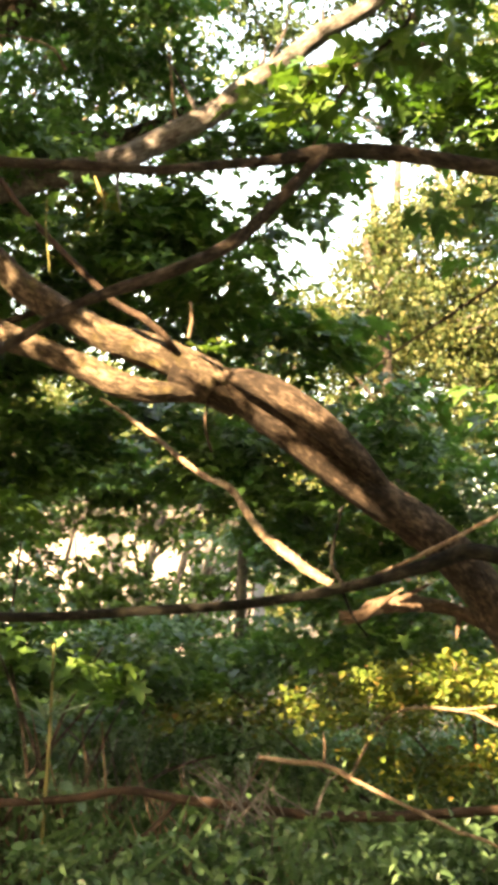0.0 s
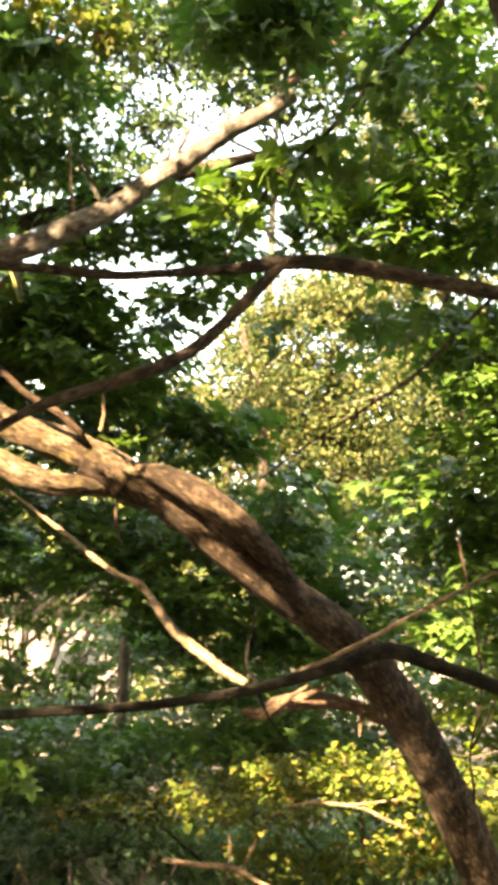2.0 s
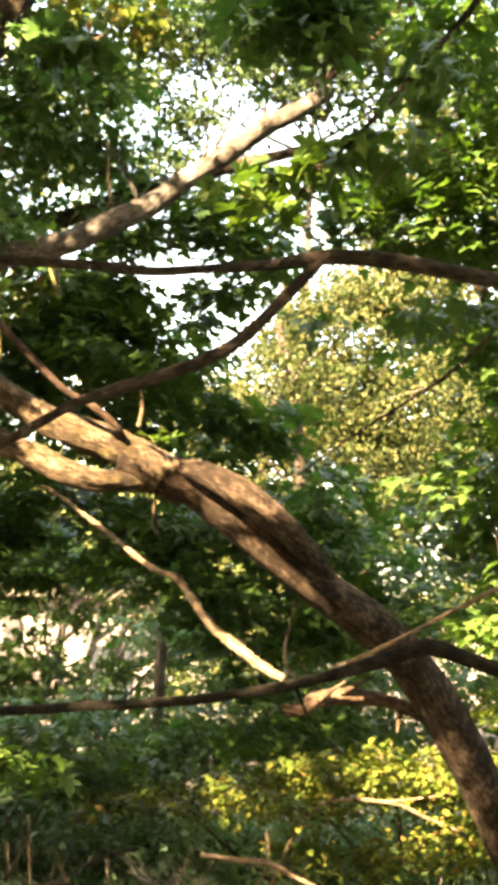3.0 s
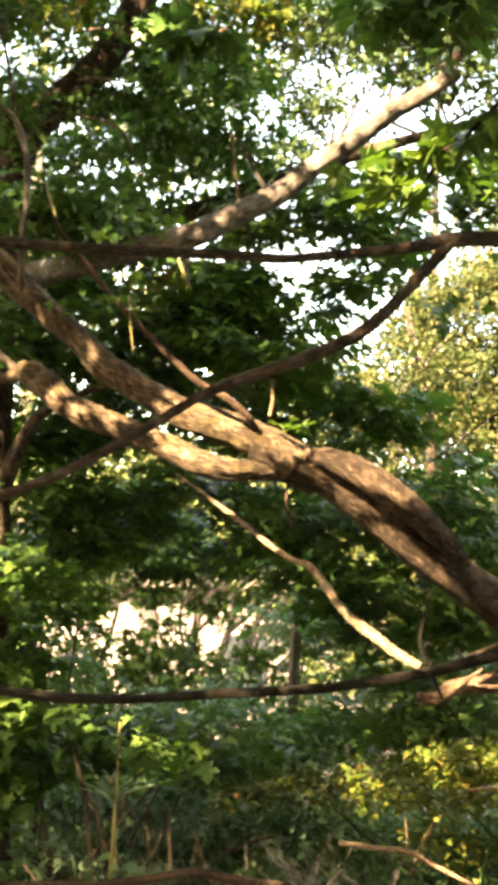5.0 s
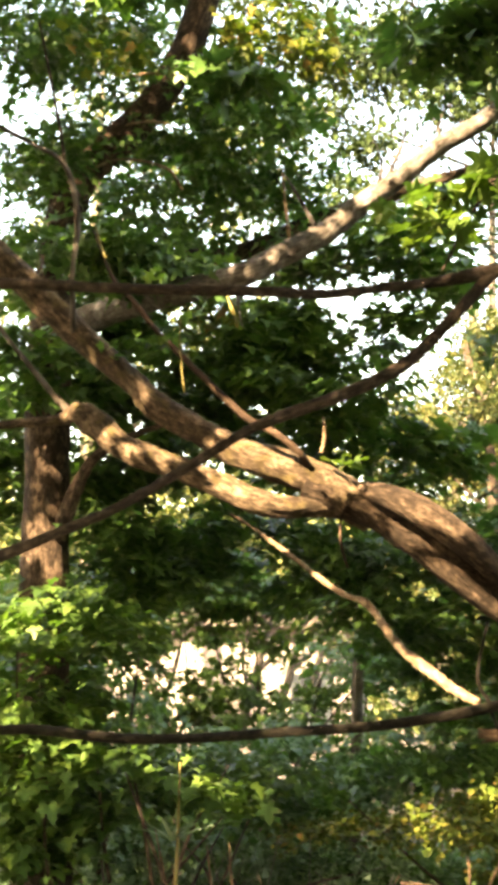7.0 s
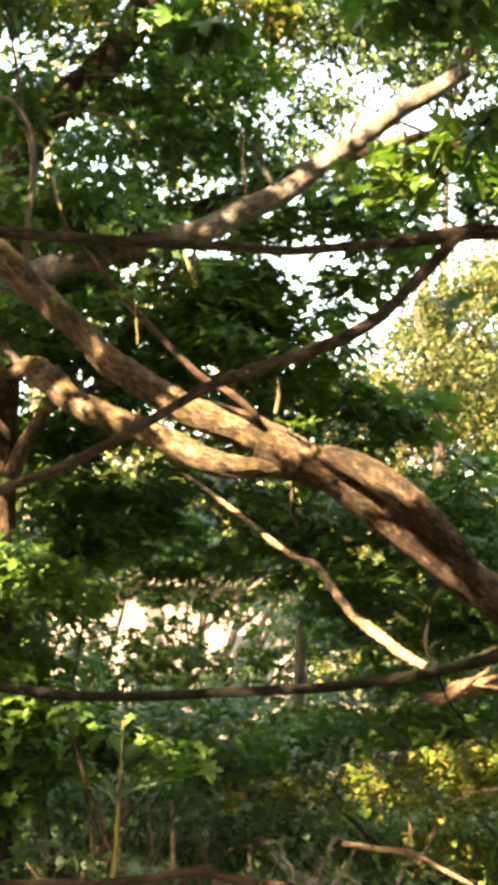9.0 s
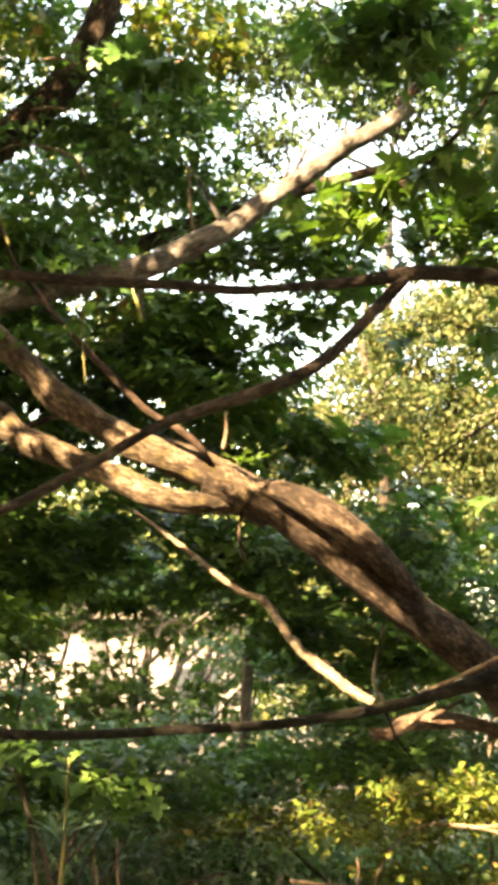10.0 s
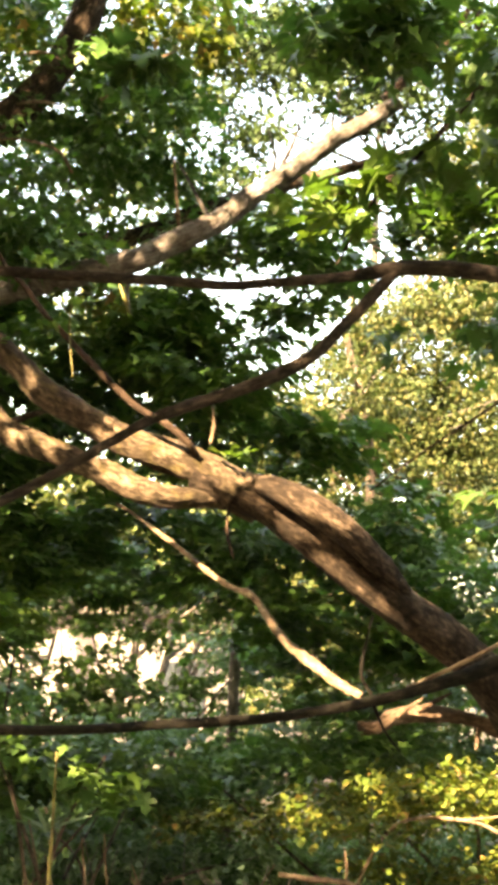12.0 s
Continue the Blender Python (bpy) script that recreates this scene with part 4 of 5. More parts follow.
shrub("golden_shrub", (1.3, 8.4, -0.1), "sunlit yellow-green shrub with small leaves", [
    ((1.158, 8.000, 0.862), (0.9, 0.5, 0.18), 80), ((0.470, 8.000, 0.745), (0.6, 0.5, 0.12), 40), ((-0.271, 8.000, 0.708), (0.5, 0.4, 0.08), 26), ((1.692, 8.000, 0.673), (0.6, 0.5, 0.25), 50), ((0.900, 8.000, 0.415), (0.6, 0.4, 0.12), 24),
], L_GOLD, 60, size=0.043, per=38, spread=0.19, lay=0.24, shape=OVAL_WIDE)
shrub("hazel_shrub", (3.4, 9.2, -0.1), "green shrub with broad sunlit leaves", [
    ((2.110, 8.600, 1.199), (0.5, 0.5, 0.4), 55), ((2.324, 8.600, 0.572), (0.5, 0.5, 0.4), 50), ((2.656, 8.600, 0.853), (0.5, 0.5, 0.8), 60),
], L_BRIGHT, 61, size=0.068, per=20, lay=0.28)
shrub("maple_sapling", (-2.2, 8.6, -0.1), "maple sapling with pale green leaves in level sprays", [
    ((-1.810, 7.000, 1.794), (0.4, 0.3, 0.22), 34), ((-1.884, 7.000, 1.303), (0.4, 0.3, 0.28), 46), ((-1.898, 7.000, 0.823), (0.4, 0.3, 0.28), 70), ((-2.001, 8.000, 1.919), (0.5, 0.5, 0.25), 30), ((-1.567, 8.400, 2.181), (0.5, 0.5, 0.25), 45), ((-2.122, 8.000, 1.421), (0.4, 0.5, 0.2), 34), ((-1.907, 8.000, 1.033), (0.6, 0.5, 0.2), 45), ((-1.073, 8.000, 0.981), (0.4, 0.4, 0.14), 28), ((-1.435, 8.000, 0.880), (0.5, 0.4, 0.12), 30), ((-0.781, 8.400, 0.788), (0.4, 0.4, 0.10), 20), ((-2.676, 8.000, 1.516), (0.4, 0.5, 0.6), 40),
], L_MAPLE, 62, size=0.080, per=20, spread=0.19, lay=0.22)
shrub("shade_shrub", (-1.6, 10.0, -0.2), "dark shrub screening a pale house wall", [
    ((-2.236, 10.000, 1.870), (0.45, 0.5, 0.2), 30), ((-0.241, 10.500, 1.720), (0.4, 0.5, 0.3), 36), ((-0.318, 10.000, 0.835), (0.7, 0.5, 0.35), 70), ((-1.830, 9.000, 0.498), (1.0, 0.5, 0.3), 75), ((-0.724, 9.000, 0.344), (1.0, 0.5, 0.25), 75), ((0.810, 10.000, 1.323), (0.7, 0.5, 0.3), 50),
    ((-2.052, 10.000, 1.254), (0.3, 0.5, 0.2), 18), ((-1.430, 9.500, 1.010), (0.7, 0.5, 0.2), 40), ((-2.356, 10.000, 1.579), (0.5, 0.5, 0.2), 30), ((-0.928, 10.000, 1.105), (0.3, 0.5, 0.12), 14), ((1.444, 10.000, 0.999), (0.6, 0.5, 0.22), 36), ((0.375, 10.000, 0.907), (0.8, 0.5, 0.3), 50),
    ((-2.686, 12.000, 2.170), (0.7, 0.5, 0.22), 50), ((-1.718, 12.000, 2.222), (0.7, 0.5, 0.16), 44), ((-0.964, 12.000, 2.223), (0.5, 0.5, 0.14), 30), ((-2.609, 11.000, 0.591), (0.7, 0.5, 0.3), 60), ((-1.692, 11.000, 0.518), (0.7, 0.5, 0.25), 60), ((-0.882, 11.000, 0.619), (0.6, 0.5, 0.25), 50), ((-1.350, 12.000, 0.284), (1.2, 0.5, 0.25), 60), ((-2.923, 11.000, 1.710), (0.5, 0.5, 0.5), 50),
    ((1.954, 10.500, 1.360), (0.4, 0.5, 0.3), 26), ((2.398, 10.500, 1.497), (0.4, 0.5, 0.3), 26),
], L_DARK, 63, size=0.070, per=21, lay=0.28, shape=MAPLE_SMALL)

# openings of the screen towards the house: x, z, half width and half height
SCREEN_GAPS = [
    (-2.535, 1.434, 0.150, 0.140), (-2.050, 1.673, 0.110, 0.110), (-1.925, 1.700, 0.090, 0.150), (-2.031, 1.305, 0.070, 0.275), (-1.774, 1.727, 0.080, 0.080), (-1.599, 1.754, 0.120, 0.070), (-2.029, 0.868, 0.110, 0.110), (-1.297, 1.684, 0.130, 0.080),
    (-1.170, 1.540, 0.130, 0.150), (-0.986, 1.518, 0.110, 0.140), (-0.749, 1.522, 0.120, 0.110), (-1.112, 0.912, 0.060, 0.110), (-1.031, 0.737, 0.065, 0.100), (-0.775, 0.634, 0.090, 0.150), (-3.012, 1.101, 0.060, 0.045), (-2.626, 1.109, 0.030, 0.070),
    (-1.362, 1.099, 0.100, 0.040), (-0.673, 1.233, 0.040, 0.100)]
screen = thing("screen_shrub", (-1.9, 12.0, -0.3), "tall shrub with gaps that show a pale house wall", "shrub")
rng = np.random.default_rng(64)
for k in range(9):
    x = -3.3 + 0.36 * k
    tube("stem", [((x, 12.0, -0.35), 0.016), ((x + rng.normal() * 0.1, 12.0, 0.8), 0.012), ((x + rng.normal() * 0.25, 11.9, 2.1), 0.004)], BARK_DARK, screen, seg=8, step=0.08, seed=640 + k)
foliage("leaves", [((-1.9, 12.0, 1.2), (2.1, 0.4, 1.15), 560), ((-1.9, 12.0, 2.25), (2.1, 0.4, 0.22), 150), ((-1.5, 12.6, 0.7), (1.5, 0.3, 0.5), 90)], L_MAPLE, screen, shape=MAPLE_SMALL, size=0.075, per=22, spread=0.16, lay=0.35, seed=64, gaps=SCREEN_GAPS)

shrub("maple_seedlings", (-1.3, 6.9, -0.1), "low maple seedlings with level sprays of pale lobed leaves", [
    ((-1.844, 6.800, 1.117), (0.17, 0.15, 0.06), 4), ((-1.611, 6.800, 1.081), (0.20, 0.15, 0.07), 6), ((-1.354, 6.800, 1.114), (0.17, 0.15, 0.06), 4), ((-1.040, 6.800, 1.066), (0.17, 0.15, 0.07), 5), ((-0.757, 6.800, 1.004), (0.14, 0.15, 0.05), 3), ((-1.724, 6.800, 0.995), (0.23, 0.16, 0.05), 5), ((-0.924, 6.800, 0.937), (0.11, 0.15, 0.03), 3), ((-1.241, 6.800, 1.166), (0.14, 0.15, 0.03), 3), ((-1.877, 6.800, 1.214), (0.11, 0.15, 0.04), 3),
], L_MAPLE, 66, size=0.092, per=9, spread=0.15, lay=0.24, stems=9)
shrub("pale_herbs", (-1.2, 7.0, -0.1), "low pale herbs with broad leaves", [
    ((-1.441, 6.900, 0.467), (0.26, 0.18, 0.05), 5), ((-1.155, 6.900, 0.449), (0.17, 0.15, 0.04), 3), ((-1.786, 6.900, 0.401), (0.17, 0.15, 0.05), 3), ((-0.814, 6.900, 0.419), (0.20, 0.15, 0.04), 3),
], L_PALE, 67, size=0.075, per=9, spread=0.13, lay=0.4, shape=OVAL_WIDE, stems=6)
shrub("herb_clump", (-1.2, 7.6, -0.15), "grey-green herbs with narrow leaves in shade", [
    ((-1.747, 8.600, 0.412), (0.55, 0.3, 0.20), 30), ((-0.936, 8.600, 0.395), (0.55, 0.3, 0.16), 24), ((-2.088, 8.400, 0.366), (0.4, 0.3, 0.2), 24), ((-0.273, 8.400, 0.437), (0.5, 0.3, 0.12), 16),
], L_PALE, 65, size=0.06, per=12, spread=0.14, shape=OVAL, stems=7, lay=0.55)

# ---- undergrowth ----
under_clumps = []
rng = np.random.default_rng(70)
for k in range(520):
    x, y = rng.uniform(-4.2, 4.6), 5.8 + 9 * rng.random() ** 1.6
    under_clumps.append(((x, y, ground_height(x, y) + rng.uniform(0.03, 0.42)), (0.30, 0.30, 0.20), 9))
ob = foliage("undergrowth", under_clumps, L_COOL, None, shape=OVAL, size=0.056, per=11, spread=0.14, lay=0.6, seed=71)
tagged(ob, "low green woodland herbs covering the ground", "undergrowth", kind="stuff")
n = 5200
gx, gy = rng.uniform(-4, 4.5, n), rng.uniform(5.8, 13, n)
gp = np.stack([gx, gy, [ground_height(x, y) for x, y in zip(gx, gy)]], -1)
v, f = blades(GRASS, gp, rng.uniform(0.25, 0.6, n), rng.random(n) * 6.3, 1.2 + rng.normal(size=n) * 0.25, rng.normal(size=n) * 0.3, curl=0.5)
ob = link("grass", [tuple(q) for q in v], [tuple(q) for q in f], L_COOL, smooth=False)
tagged(ob, "thin blades of woodland grass between the herbs", "grass", kind="stuff")


# ---- far trees ----
def far_tree(at, height, clumps, mat, seed, label, thick=0.16, leaf_size=0.115):
    ob = thing("far_tree", at, label, "tree", "far trees")
    x, y, z = at
    rng = np.random.default_rng(seed)
    tube("trunk", [((x, y, z - 0.3), thick * 1.2), ((x + rng.normal() * 0.2, y, z + height * 0.5), thick), ((x + rng.normal() * 0.5, y, z + height), thick * 0.2)], GREYBARK, ob, seg=14, step=0.15, seed=seed)
    for k, (c, radii, sprays) in enumerate(clumps):
        c = np.array(c)
        q = np.array((x, y, max(z + 1.2, min(c[2] - 0.8, z + height * 0.85))))
        tube("limb", [(tuple(q), thick * 0.4), (tuple((q + c) / 2 + rng.normal(size=3) * 0.15), thick * 0.25), (tuple(c), thick * 0.12)], GREYBARK, ob, seg=8, step=0.15, seed=seed + k)
        for i in range(4):
            e = c + rng.normal(size=3) * np.array(radii) * 0.7
            tube("twig", [(tuple(c + (q - c) * 0.15 * i), thick * 0.12), (tuple((c + e) / 2 + rng.normal(size=3) * 0.08), thick * 0.08), (tuple(e), thick * 0.03)], GREYBARK, ob, seg=6, step=0.15, seed=seed + k + i)
    foliage("crown", clumps, mat, ob, shape=CHIP, size=leaf_size, per=int(28 * (0.115 / leaf_size) ** 1.5), spread=0.42, lay=0.8, seed=seed)
    return ob


far_tree((1.1, 19.5, -0.6), 8, [
    ((1.182, 19.000, 6.265), (0.47, 0.33, 0.36), 29), ((1.913, 19.000, 6.542), (0.55, 0.39, 0.40), 37), ((2.650, 19.000, 6.738), (0.47, 0.33, 0.40), 32), ((0.786, 19.000, 5.794), (0.32, 0.22, 0.24), 13),
    ((-0.209, 19.000, 5.057), (0.8, 1, 0.5), 70), ((0.596, 19.000, 4.840), (0.9, 1, 0.6), 60), ((1.543, 19.000, 5.859), (1.0, 1, 0.8), 100), ((1.252, 19.000, 4.212), (1.3, 1, 0.8), 90), ((0.848, 16.400, 4.973), (0.35, 0.3, 0.5), 22), ((0.889, 16.400, 3.157), (0.6, 0.3, 0.5), 36), ((2.616, 19.000, 5.072), (1.0, 1, 1.0), 90), ((2.298, 20.000, 7.168), (0.7, 1, 0.8), 40), ((1.683, 19.500, 5.129), (0.8, 1, 0.6), 110), ((2.273, 19.500, 4.645), (0.8, 1, 0.6), 90),
], L_TAN, 80, "tall far tree with sunlit tan and green crown", 0.16, 0.075)
far_tree((5.5, 22, -0.6), 12, [
    ((2.944, 21.000, 9.171), (1.2, 1, 1.6), 130), ((4.814, 21.000, 9.748), (2.0, 1, 2.4), 330), ((4.805, 21.000, 5.502), (2.0, 1, 2.4), 280), ((3.811, 21.000, 2.775), (2.0, 1, 1.6), 160), ((7.063, 21.000, 7.455), (2, 1, 4), 160), ((3.174, 20.000, 6.672), (0.9, 1, 1.2), 120),
], L_TAN, 81, "tall far tree, half shaded, with small drying leaves", 0.16, 0.085)
far_tree((0.4, 24, -0.7), 7, [
    ((0.936, 20.000, 2.660), (1.8, 1, 1.3), 140), ((-1.094, 20.000, 3.039), (1.8, 1, 1.2), 130), ((-0.337, 20.000, 4.545), (1.2, 1, 0.8), 70), ((1.552, 20.000, 1.030), (1.7, 1, 1.2), 130),
], L_FAR, 82, "far tree with dull green crown")
far_tree((-5.5, 24, -0.7), 14, [
    ((-5.020, 20.000, 3.895), (2.0, 1, 1.5), 140), ((-3.037, 20.000, 3.885), (1.8, 1, 1.2), 120), ((-5.574, 20.000, 7.434), (1.4, 1, 1.2), 50), ((-3.071, 20.000, 6.309), (2, 1, 1.0), 90), ((-3.938, 20.000, 10.345), (1.6, 1, 1.4), 50), ((-2.315, 20.000, 9.356), (0.9, 1, 1.6), 50),
], L_FAR, 83, "far tree behind the house, loose crown")
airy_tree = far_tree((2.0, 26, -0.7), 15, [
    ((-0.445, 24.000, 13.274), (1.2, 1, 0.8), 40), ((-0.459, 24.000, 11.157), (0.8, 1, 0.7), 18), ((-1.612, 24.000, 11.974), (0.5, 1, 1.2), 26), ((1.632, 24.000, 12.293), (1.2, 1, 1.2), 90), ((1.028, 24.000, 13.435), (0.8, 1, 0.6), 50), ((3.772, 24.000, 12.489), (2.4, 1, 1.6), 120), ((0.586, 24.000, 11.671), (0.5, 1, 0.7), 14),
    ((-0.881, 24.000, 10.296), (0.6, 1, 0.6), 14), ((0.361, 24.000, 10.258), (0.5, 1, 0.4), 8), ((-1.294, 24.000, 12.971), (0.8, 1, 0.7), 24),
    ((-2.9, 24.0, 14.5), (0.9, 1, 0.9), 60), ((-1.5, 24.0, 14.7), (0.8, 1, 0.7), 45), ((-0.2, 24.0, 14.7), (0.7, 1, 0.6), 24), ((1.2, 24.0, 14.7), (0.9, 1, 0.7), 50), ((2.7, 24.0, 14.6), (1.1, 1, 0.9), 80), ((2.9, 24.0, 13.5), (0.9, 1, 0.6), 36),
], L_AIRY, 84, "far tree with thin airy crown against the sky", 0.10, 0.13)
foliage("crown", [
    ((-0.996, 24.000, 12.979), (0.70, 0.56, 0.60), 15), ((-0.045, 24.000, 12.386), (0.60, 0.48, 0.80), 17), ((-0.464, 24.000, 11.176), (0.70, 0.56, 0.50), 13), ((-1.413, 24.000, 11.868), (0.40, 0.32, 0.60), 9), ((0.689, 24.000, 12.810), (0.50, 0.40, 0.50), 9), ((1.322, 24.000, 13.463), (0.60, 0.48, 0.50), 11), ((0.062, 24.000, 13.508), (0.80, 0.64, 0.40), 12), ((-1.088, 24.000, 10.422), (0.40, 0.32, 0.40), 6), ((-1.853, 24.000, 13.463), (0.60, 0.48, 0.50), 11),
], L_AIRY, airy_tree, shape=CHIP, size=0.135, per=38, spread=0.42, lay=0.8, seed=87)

wood_clumps = []
rng = np.random.default_rng(85)
for k in range(150):
    x = rng.uniform(-24, 26)
    top = 6.5 if x < 6 else 12.0
    wood_clumps.append(((x, rng.uniform(36, 44), rng.uniform(-1.0, top)), (1.8, 1.2, 1.2), 22))
ob = foliage("far_woods", wood_clumps, L_FAR, None, shape=CHIP, size=0.34, per=16, spread=0.8, lay=0.9, seed=86)
tagged(ob, "dense green edge of distant woodland", "woods", kind="stuff")

# ---- houses ----
def box(name, lo, hi, mat, parent, label=""):
    bm = bmesh.new()
    bmesh.ops.create_cube(bm, size=1)
    for v in bm.verts:
        v.co = [(a + b) / 2 + c * (b - a) for a, b, c in zip(lo, hi, v.co)]
    bmesh.ops.bevel(bm, geom=bm.edges[:], offset=0.012, segments=1, affect="EDGES")
    me = bpy.data.meshes.new(name)
    bm.to_mesh(me)
    bm.free()
    me.materials.append(mat)
    return under(tagged(new(name, me), label), parent)


house = thing("house", (-3.6, 27, -0.8), "pale rendered house wall behind the trees", "house")
box("wall", (-6.4, 27, -1.0), (-1.0, 33, 2.4), RENDER, house)
box("roof", (-6.8, 26.6, 2.4), (-0.6, 33.4, 2.7), ROOF, house)
box("window", (-2.3, 26.94, 0.3), (-1.5, 27.0, 1.5), PANE, house)
shed = thing("garden_shed", (5.0, 27, -0.8), "small pale garden shed behind the trees", "shed")
box("wall", (4.5, 27, -1.0), (5.5, 29, 1.9), RENDER, shed)
box("roof", (4.3, 26.8, 1.9), (5.7, 29.2, 2.05), ROOF, shed)


# ---- slim grey trunks before the house ----
def slim_tree(foot, top, r, seed, mat=GREYBARK, label="slim grey tree trunk in the middle distance"):
    ob = thing("slim_tree", foot, label, "tree", "slim trees")
    a, b = np.array(foot), np.array(top)
    rng = np.random.default_rng(seed)
    rows = [(tuple(a + (b - a) * t + (rng.normal() * 0.05, 0, 0)), r * (1.1 - 0.6 * t)) for t in np.linspace(-0.05, 1, 6)]
    tube("trunk", rows, mat, ob, seg=14, step=0.08, seed=seed)
    for k in range(3):
        t = 0.45 + 0.17 * k
        q = a + (b - a) * t
        out = np.array((rng.choice((-1, 1)) * rng.uniform(0.5, 1.0), rng.normal() * 0.3, rng.uniform(0.5, 1.0)))
        tube("branch", [(tuple(q), r * 0.4), (tuple(q + out * 0.5 + (0, 0, 0.05)), r * 0.25), (tuple(q + out), r * 0.08)], mat, ob, seg=8, step=0.08, seed=seed + k)
    return ob


slim_tree((-2.30, 15.0, -0.35), (-1.264, 15.000, 2.684), 0.07, 100)
slim_tree((-2.02, 15.6, -0.35), (-0.955, 15.600, 2.662), 0.06, 101)
slim_tree((-1.55, 15.2, -0.35), (-0.680, 15.200, 2.447), 0.05, 102)
slim_tree((-2.75, 14.2, -0.35), (-2.331, 14.200, 2.391), 0.035, 106)
slim_tree((-2.0, 14.6, -0.35), (-1.595, 14.600, 2.292), 0.03, 107)
slim_tree((1.6, 17.0, -0.4), (0.830, 17.000, 5.687), 0.085, 103, BARK_DARK)
slim_tree((3.2, 10.2, -0.2), (1.064, 9.400, 7.362), 0.06, 105, BARK, "slender brown trunk among maple leaves")


# ---- sticks, dead twigs and young stems ----
stick = thing("pale_stick", (1.171, 5.200, 0.339), "pale bare fallen stick with one upright twig", "stick")
tube("stick", [
    ((-0.022, 5.200, 0.826), 0.0094), ((0.101, 5.200, 0.812), 0.0101), ((0.230, 5.200, 0.802), 0.0117), ((0.349, 5.200, 0.747), 0.0086), ((0.586, 5.200, 0.639), 0.0078), ((0.725, 5.200, 0.574), 0.0086), ((0.874, 5.200, 0.523), 0.0070), ((1.192, 5.200, 0.319), 0.0062),
], STICK, stick, seg=10, step=0.01, rough=0.22, lump=0.28, seed=110)
tube("twig", [((0.226, 5.200, 0.802), 0.006), ((0.230, 5.200, 0.865), 0.005), ((0.222, 5.200, 0.928), 0.003)], STICK, stick, seg=8, seed=111)


def dead_twigs(foot, n, lean, high, seed, mat, label, thick=0.006):
    """A bundle of dry stalks rising from one place on the ground."""
    ob = thing("dead_stalks", foot, label, "dry stalks")
    rng = np.random.default_rng(seed)
    for k in range(n):
        a = np.array(foot) + (rng.normal() * 0.16, rng.normal() * 0.12, -0.03)
        b = a + np.array((lean + rng.normal() * 0.18, rng.normal() * 0.1, high * rng.uniform(0.55, 1.1)))
        m = (a + b) / 2 + rng.normal(size=3) * 0.03
        tube("stalk", [(tuple(a), thick), (tuple(m), thick * 0.8), (tuple(b), thick * 0.35)], mat, ob, seg=6, step=0.05, seed=seed + k)
    return ob


dead_twigs((0.05, 6.9, -0.05), 16, -0.12, 0.62, 120, DEADWOOD, "fan of dry pale stalks leaning out of the herbs")
dead_twigs((-0.036, 6.200, 0.439), 22, -0.08, 0.26, 124, DEADWOOD, "short pale stalks fanning out beside the fallen stick")
dead_twigs((-0.985, 7.0, -0.09), 7, -0.06, 0.86, 125, STICK, "pale dry stalks standing among dark herbs", 0.011)
dead_twigs((-0.713, 7.0, -0.09), 8, 0.10, 0.72, 126, STICK, "leaning dry stalks behind the fallen log", 0.011)
dead_twigs((-0.367, 6.9, -0.09), 12, -0.15, 0.62, 127, STICK, "fan of pale dry stalks over the log", 0.010)
dead_twigs((-0.85, 7.6, -0.08), 9, 0.05, 0.75, 121, DEADWOOD, "thin dry stalks standing in the shade")
dead_twigs((1.5, 7.6, -0.08), 7, 0.10, 0.6, 122, DEADWOOD, "thin dry stalks beside the leaning trunk")
dead_twigs((-1.2, 7.2, -0.08), 6, 0.0, 0.7, 123, DEADWOOD, "few dry stalks among the herbs")


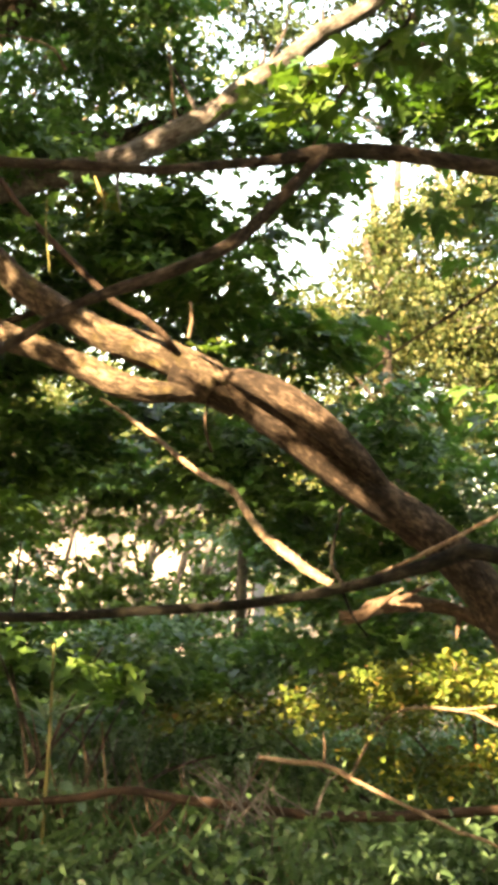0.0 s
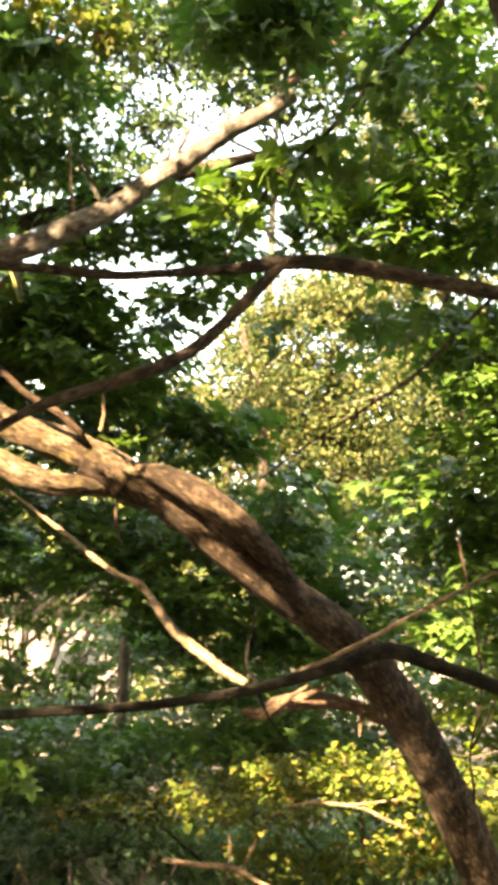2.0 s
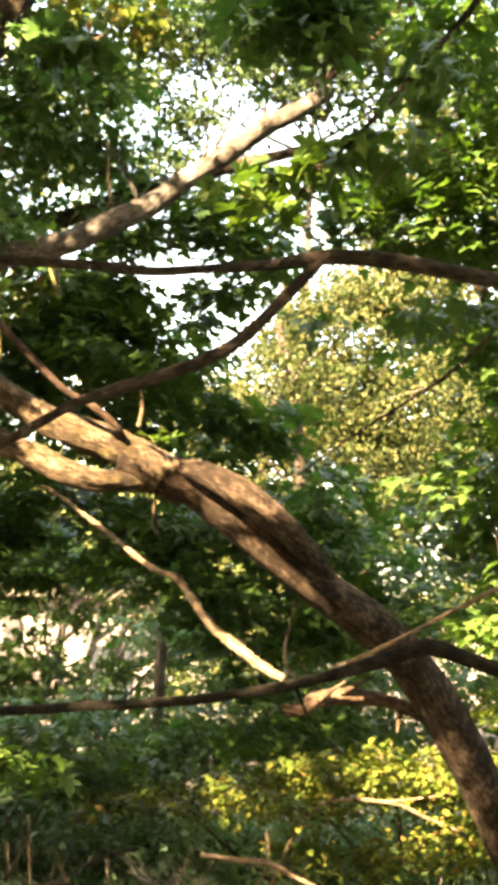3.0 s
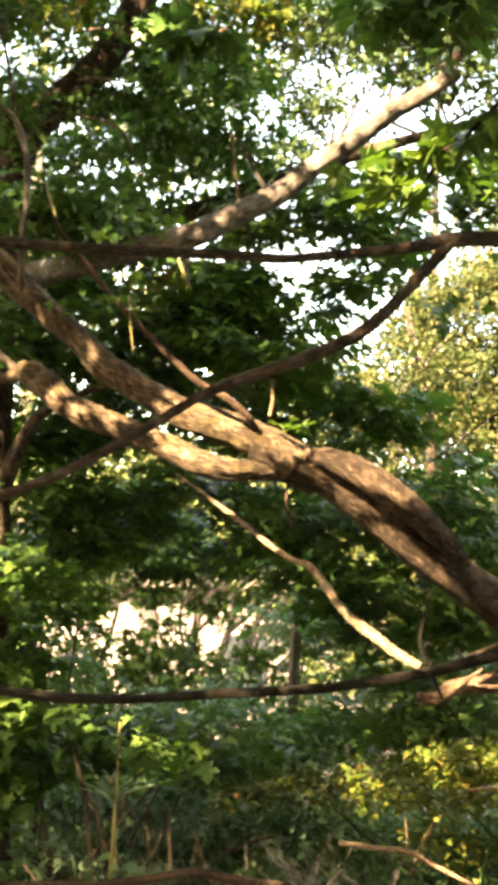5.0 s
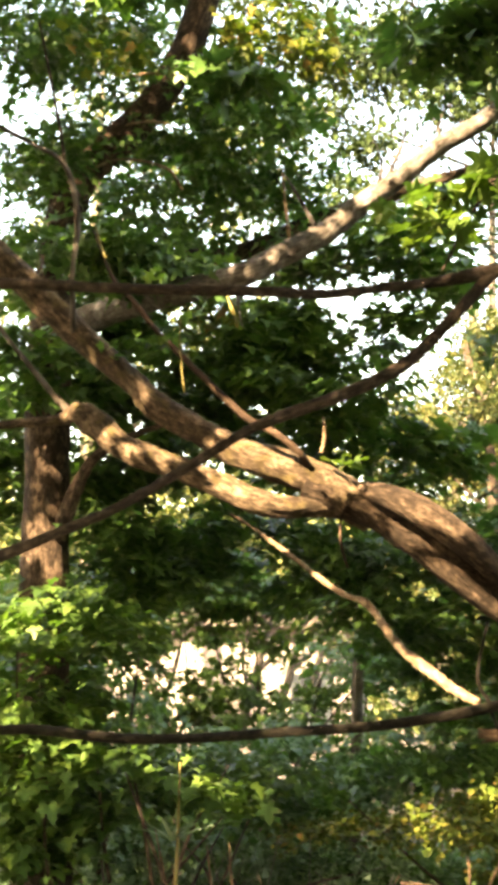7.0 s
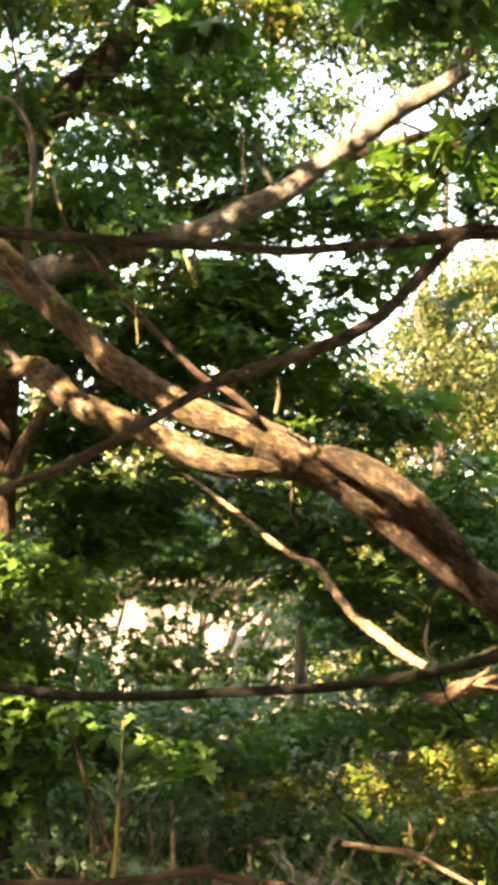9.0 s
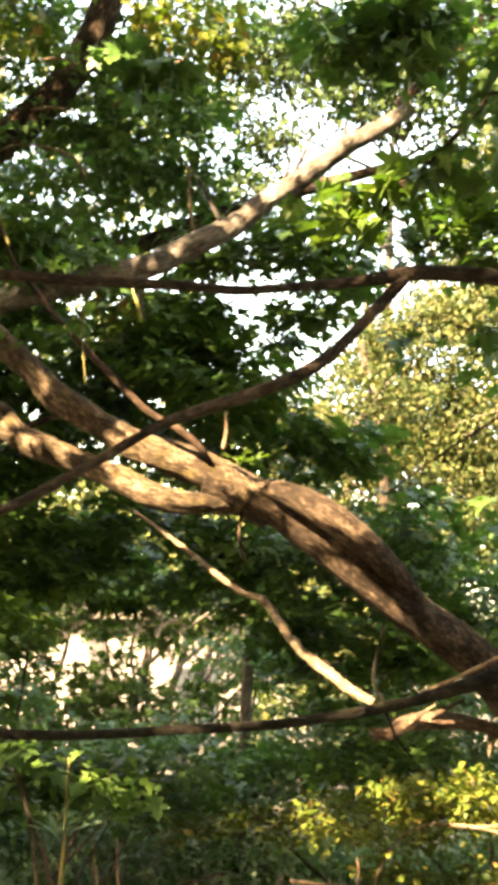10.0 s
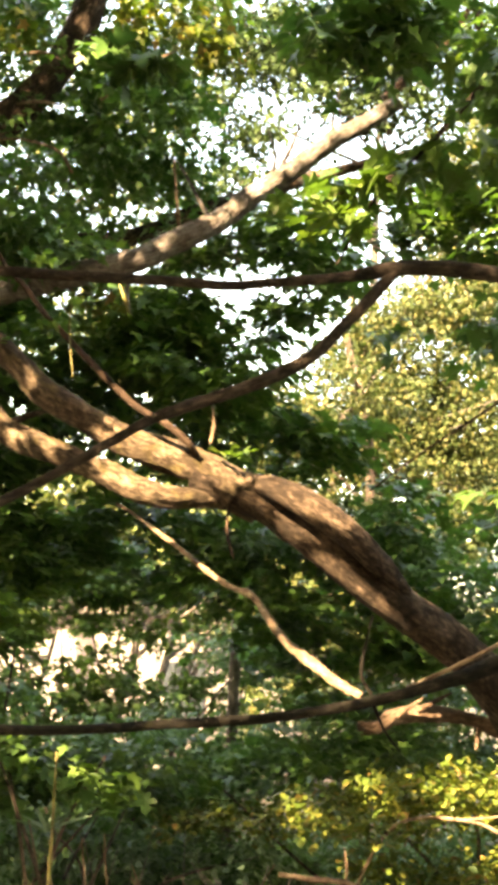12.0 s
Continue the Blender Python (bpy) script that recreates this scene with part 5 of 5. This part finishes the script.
def young_plant(foot, top, whorl, seed):
    ob = thing("young_plant", foot, "upright young plant with a whorl of narrow leaves", "plant")
    a, b = np.array(foot), np.array(top)
    tube("stem", [(tuple(a - (0, 0, 0.05)), 0.012), (tuple((a + b) / 2 + (0.01, 0, 0)), 0.010), (tuple(b), 0.005)], SHOOT, ob, seg=8, step=0.05, seed=seed)
    n = 11
    rng = np.random.default_rng(seed)
    v, f = blades(BLADE, np.repeat(np.array([whorl], float), n, 0), 0.22 * (0.7 + 0.5 * rng.random(n)), np.linspace(0, 6.28, n, endpoint=False), 0.75 + rng.normal(size=n) * 0.15, rng.normal(size=n) * 0.3)
    under(link("whorl", [tuple(q) for q in v], [tuple(q) for q in f], L_PALE, None, "narrow grey-green leaves", smooth=False), ob)


young_plant((-1.122, 6.600, 0.059), (-1.080, 6.600, 1.147), (-1.110, 6.600, 0.774), 130)

sapling = thing("thin_sapling", (1.524, 7.000, 0.180), "thin bare sapling stem rising among the leaves", "sapling")
tube("stem", [
    ((1.524, 7.000, 0.070), 0.0078), ((1.545, 7.000, 0.846), 0.0072), ((1.524, 7.000, 1.100), 0.0065), ((1.584, 7.000, 1.415), 0.0059), ((1.554, 7.000, 1.734), 0.0059), ((1.468, 7.000, 2.174), 0.0065), ((1.425, 7.000, 2.351), 0.0046), ((1.389, 7.000, 2.545), 0.0026),
], BARK_RED, sapling, seg=8, step=0.03, rough=0.14, seed=140)
tube("twig", [((1.533, 7.000, 1.128), 0.007), ((1.613, 7.000, 1.272), 0.005), ((1.658, 7.000, 1.417), 0.002)], BARK_RED, sapling, seg=6, seed=141)
runner = thing("bare_runner", (0.301, 7.700, 0.579), "thin reddish bare runner inside the yellow shrub", "branch")
tube("runner", [((0.253, 7.700, 0.040), 0.010), ((0.572, 7.600, 0.698), 0.010), ((0.976, 7.600, 0.770), 0.011), ((1.228, 7.600, 0.681), 0.010), ((1.417, 7.600, 0.612), 0.006)], STICK, runner, seg=8, step=0.03, seed=142)
tube("twig", [((0.976, 7.600, 0.770), 0.007), ((1.156, 7.550, 0.798), 0.006), ((1.335, 7.500, 0.835), 0.003)], STICK, runner, seg=6, seed=143)
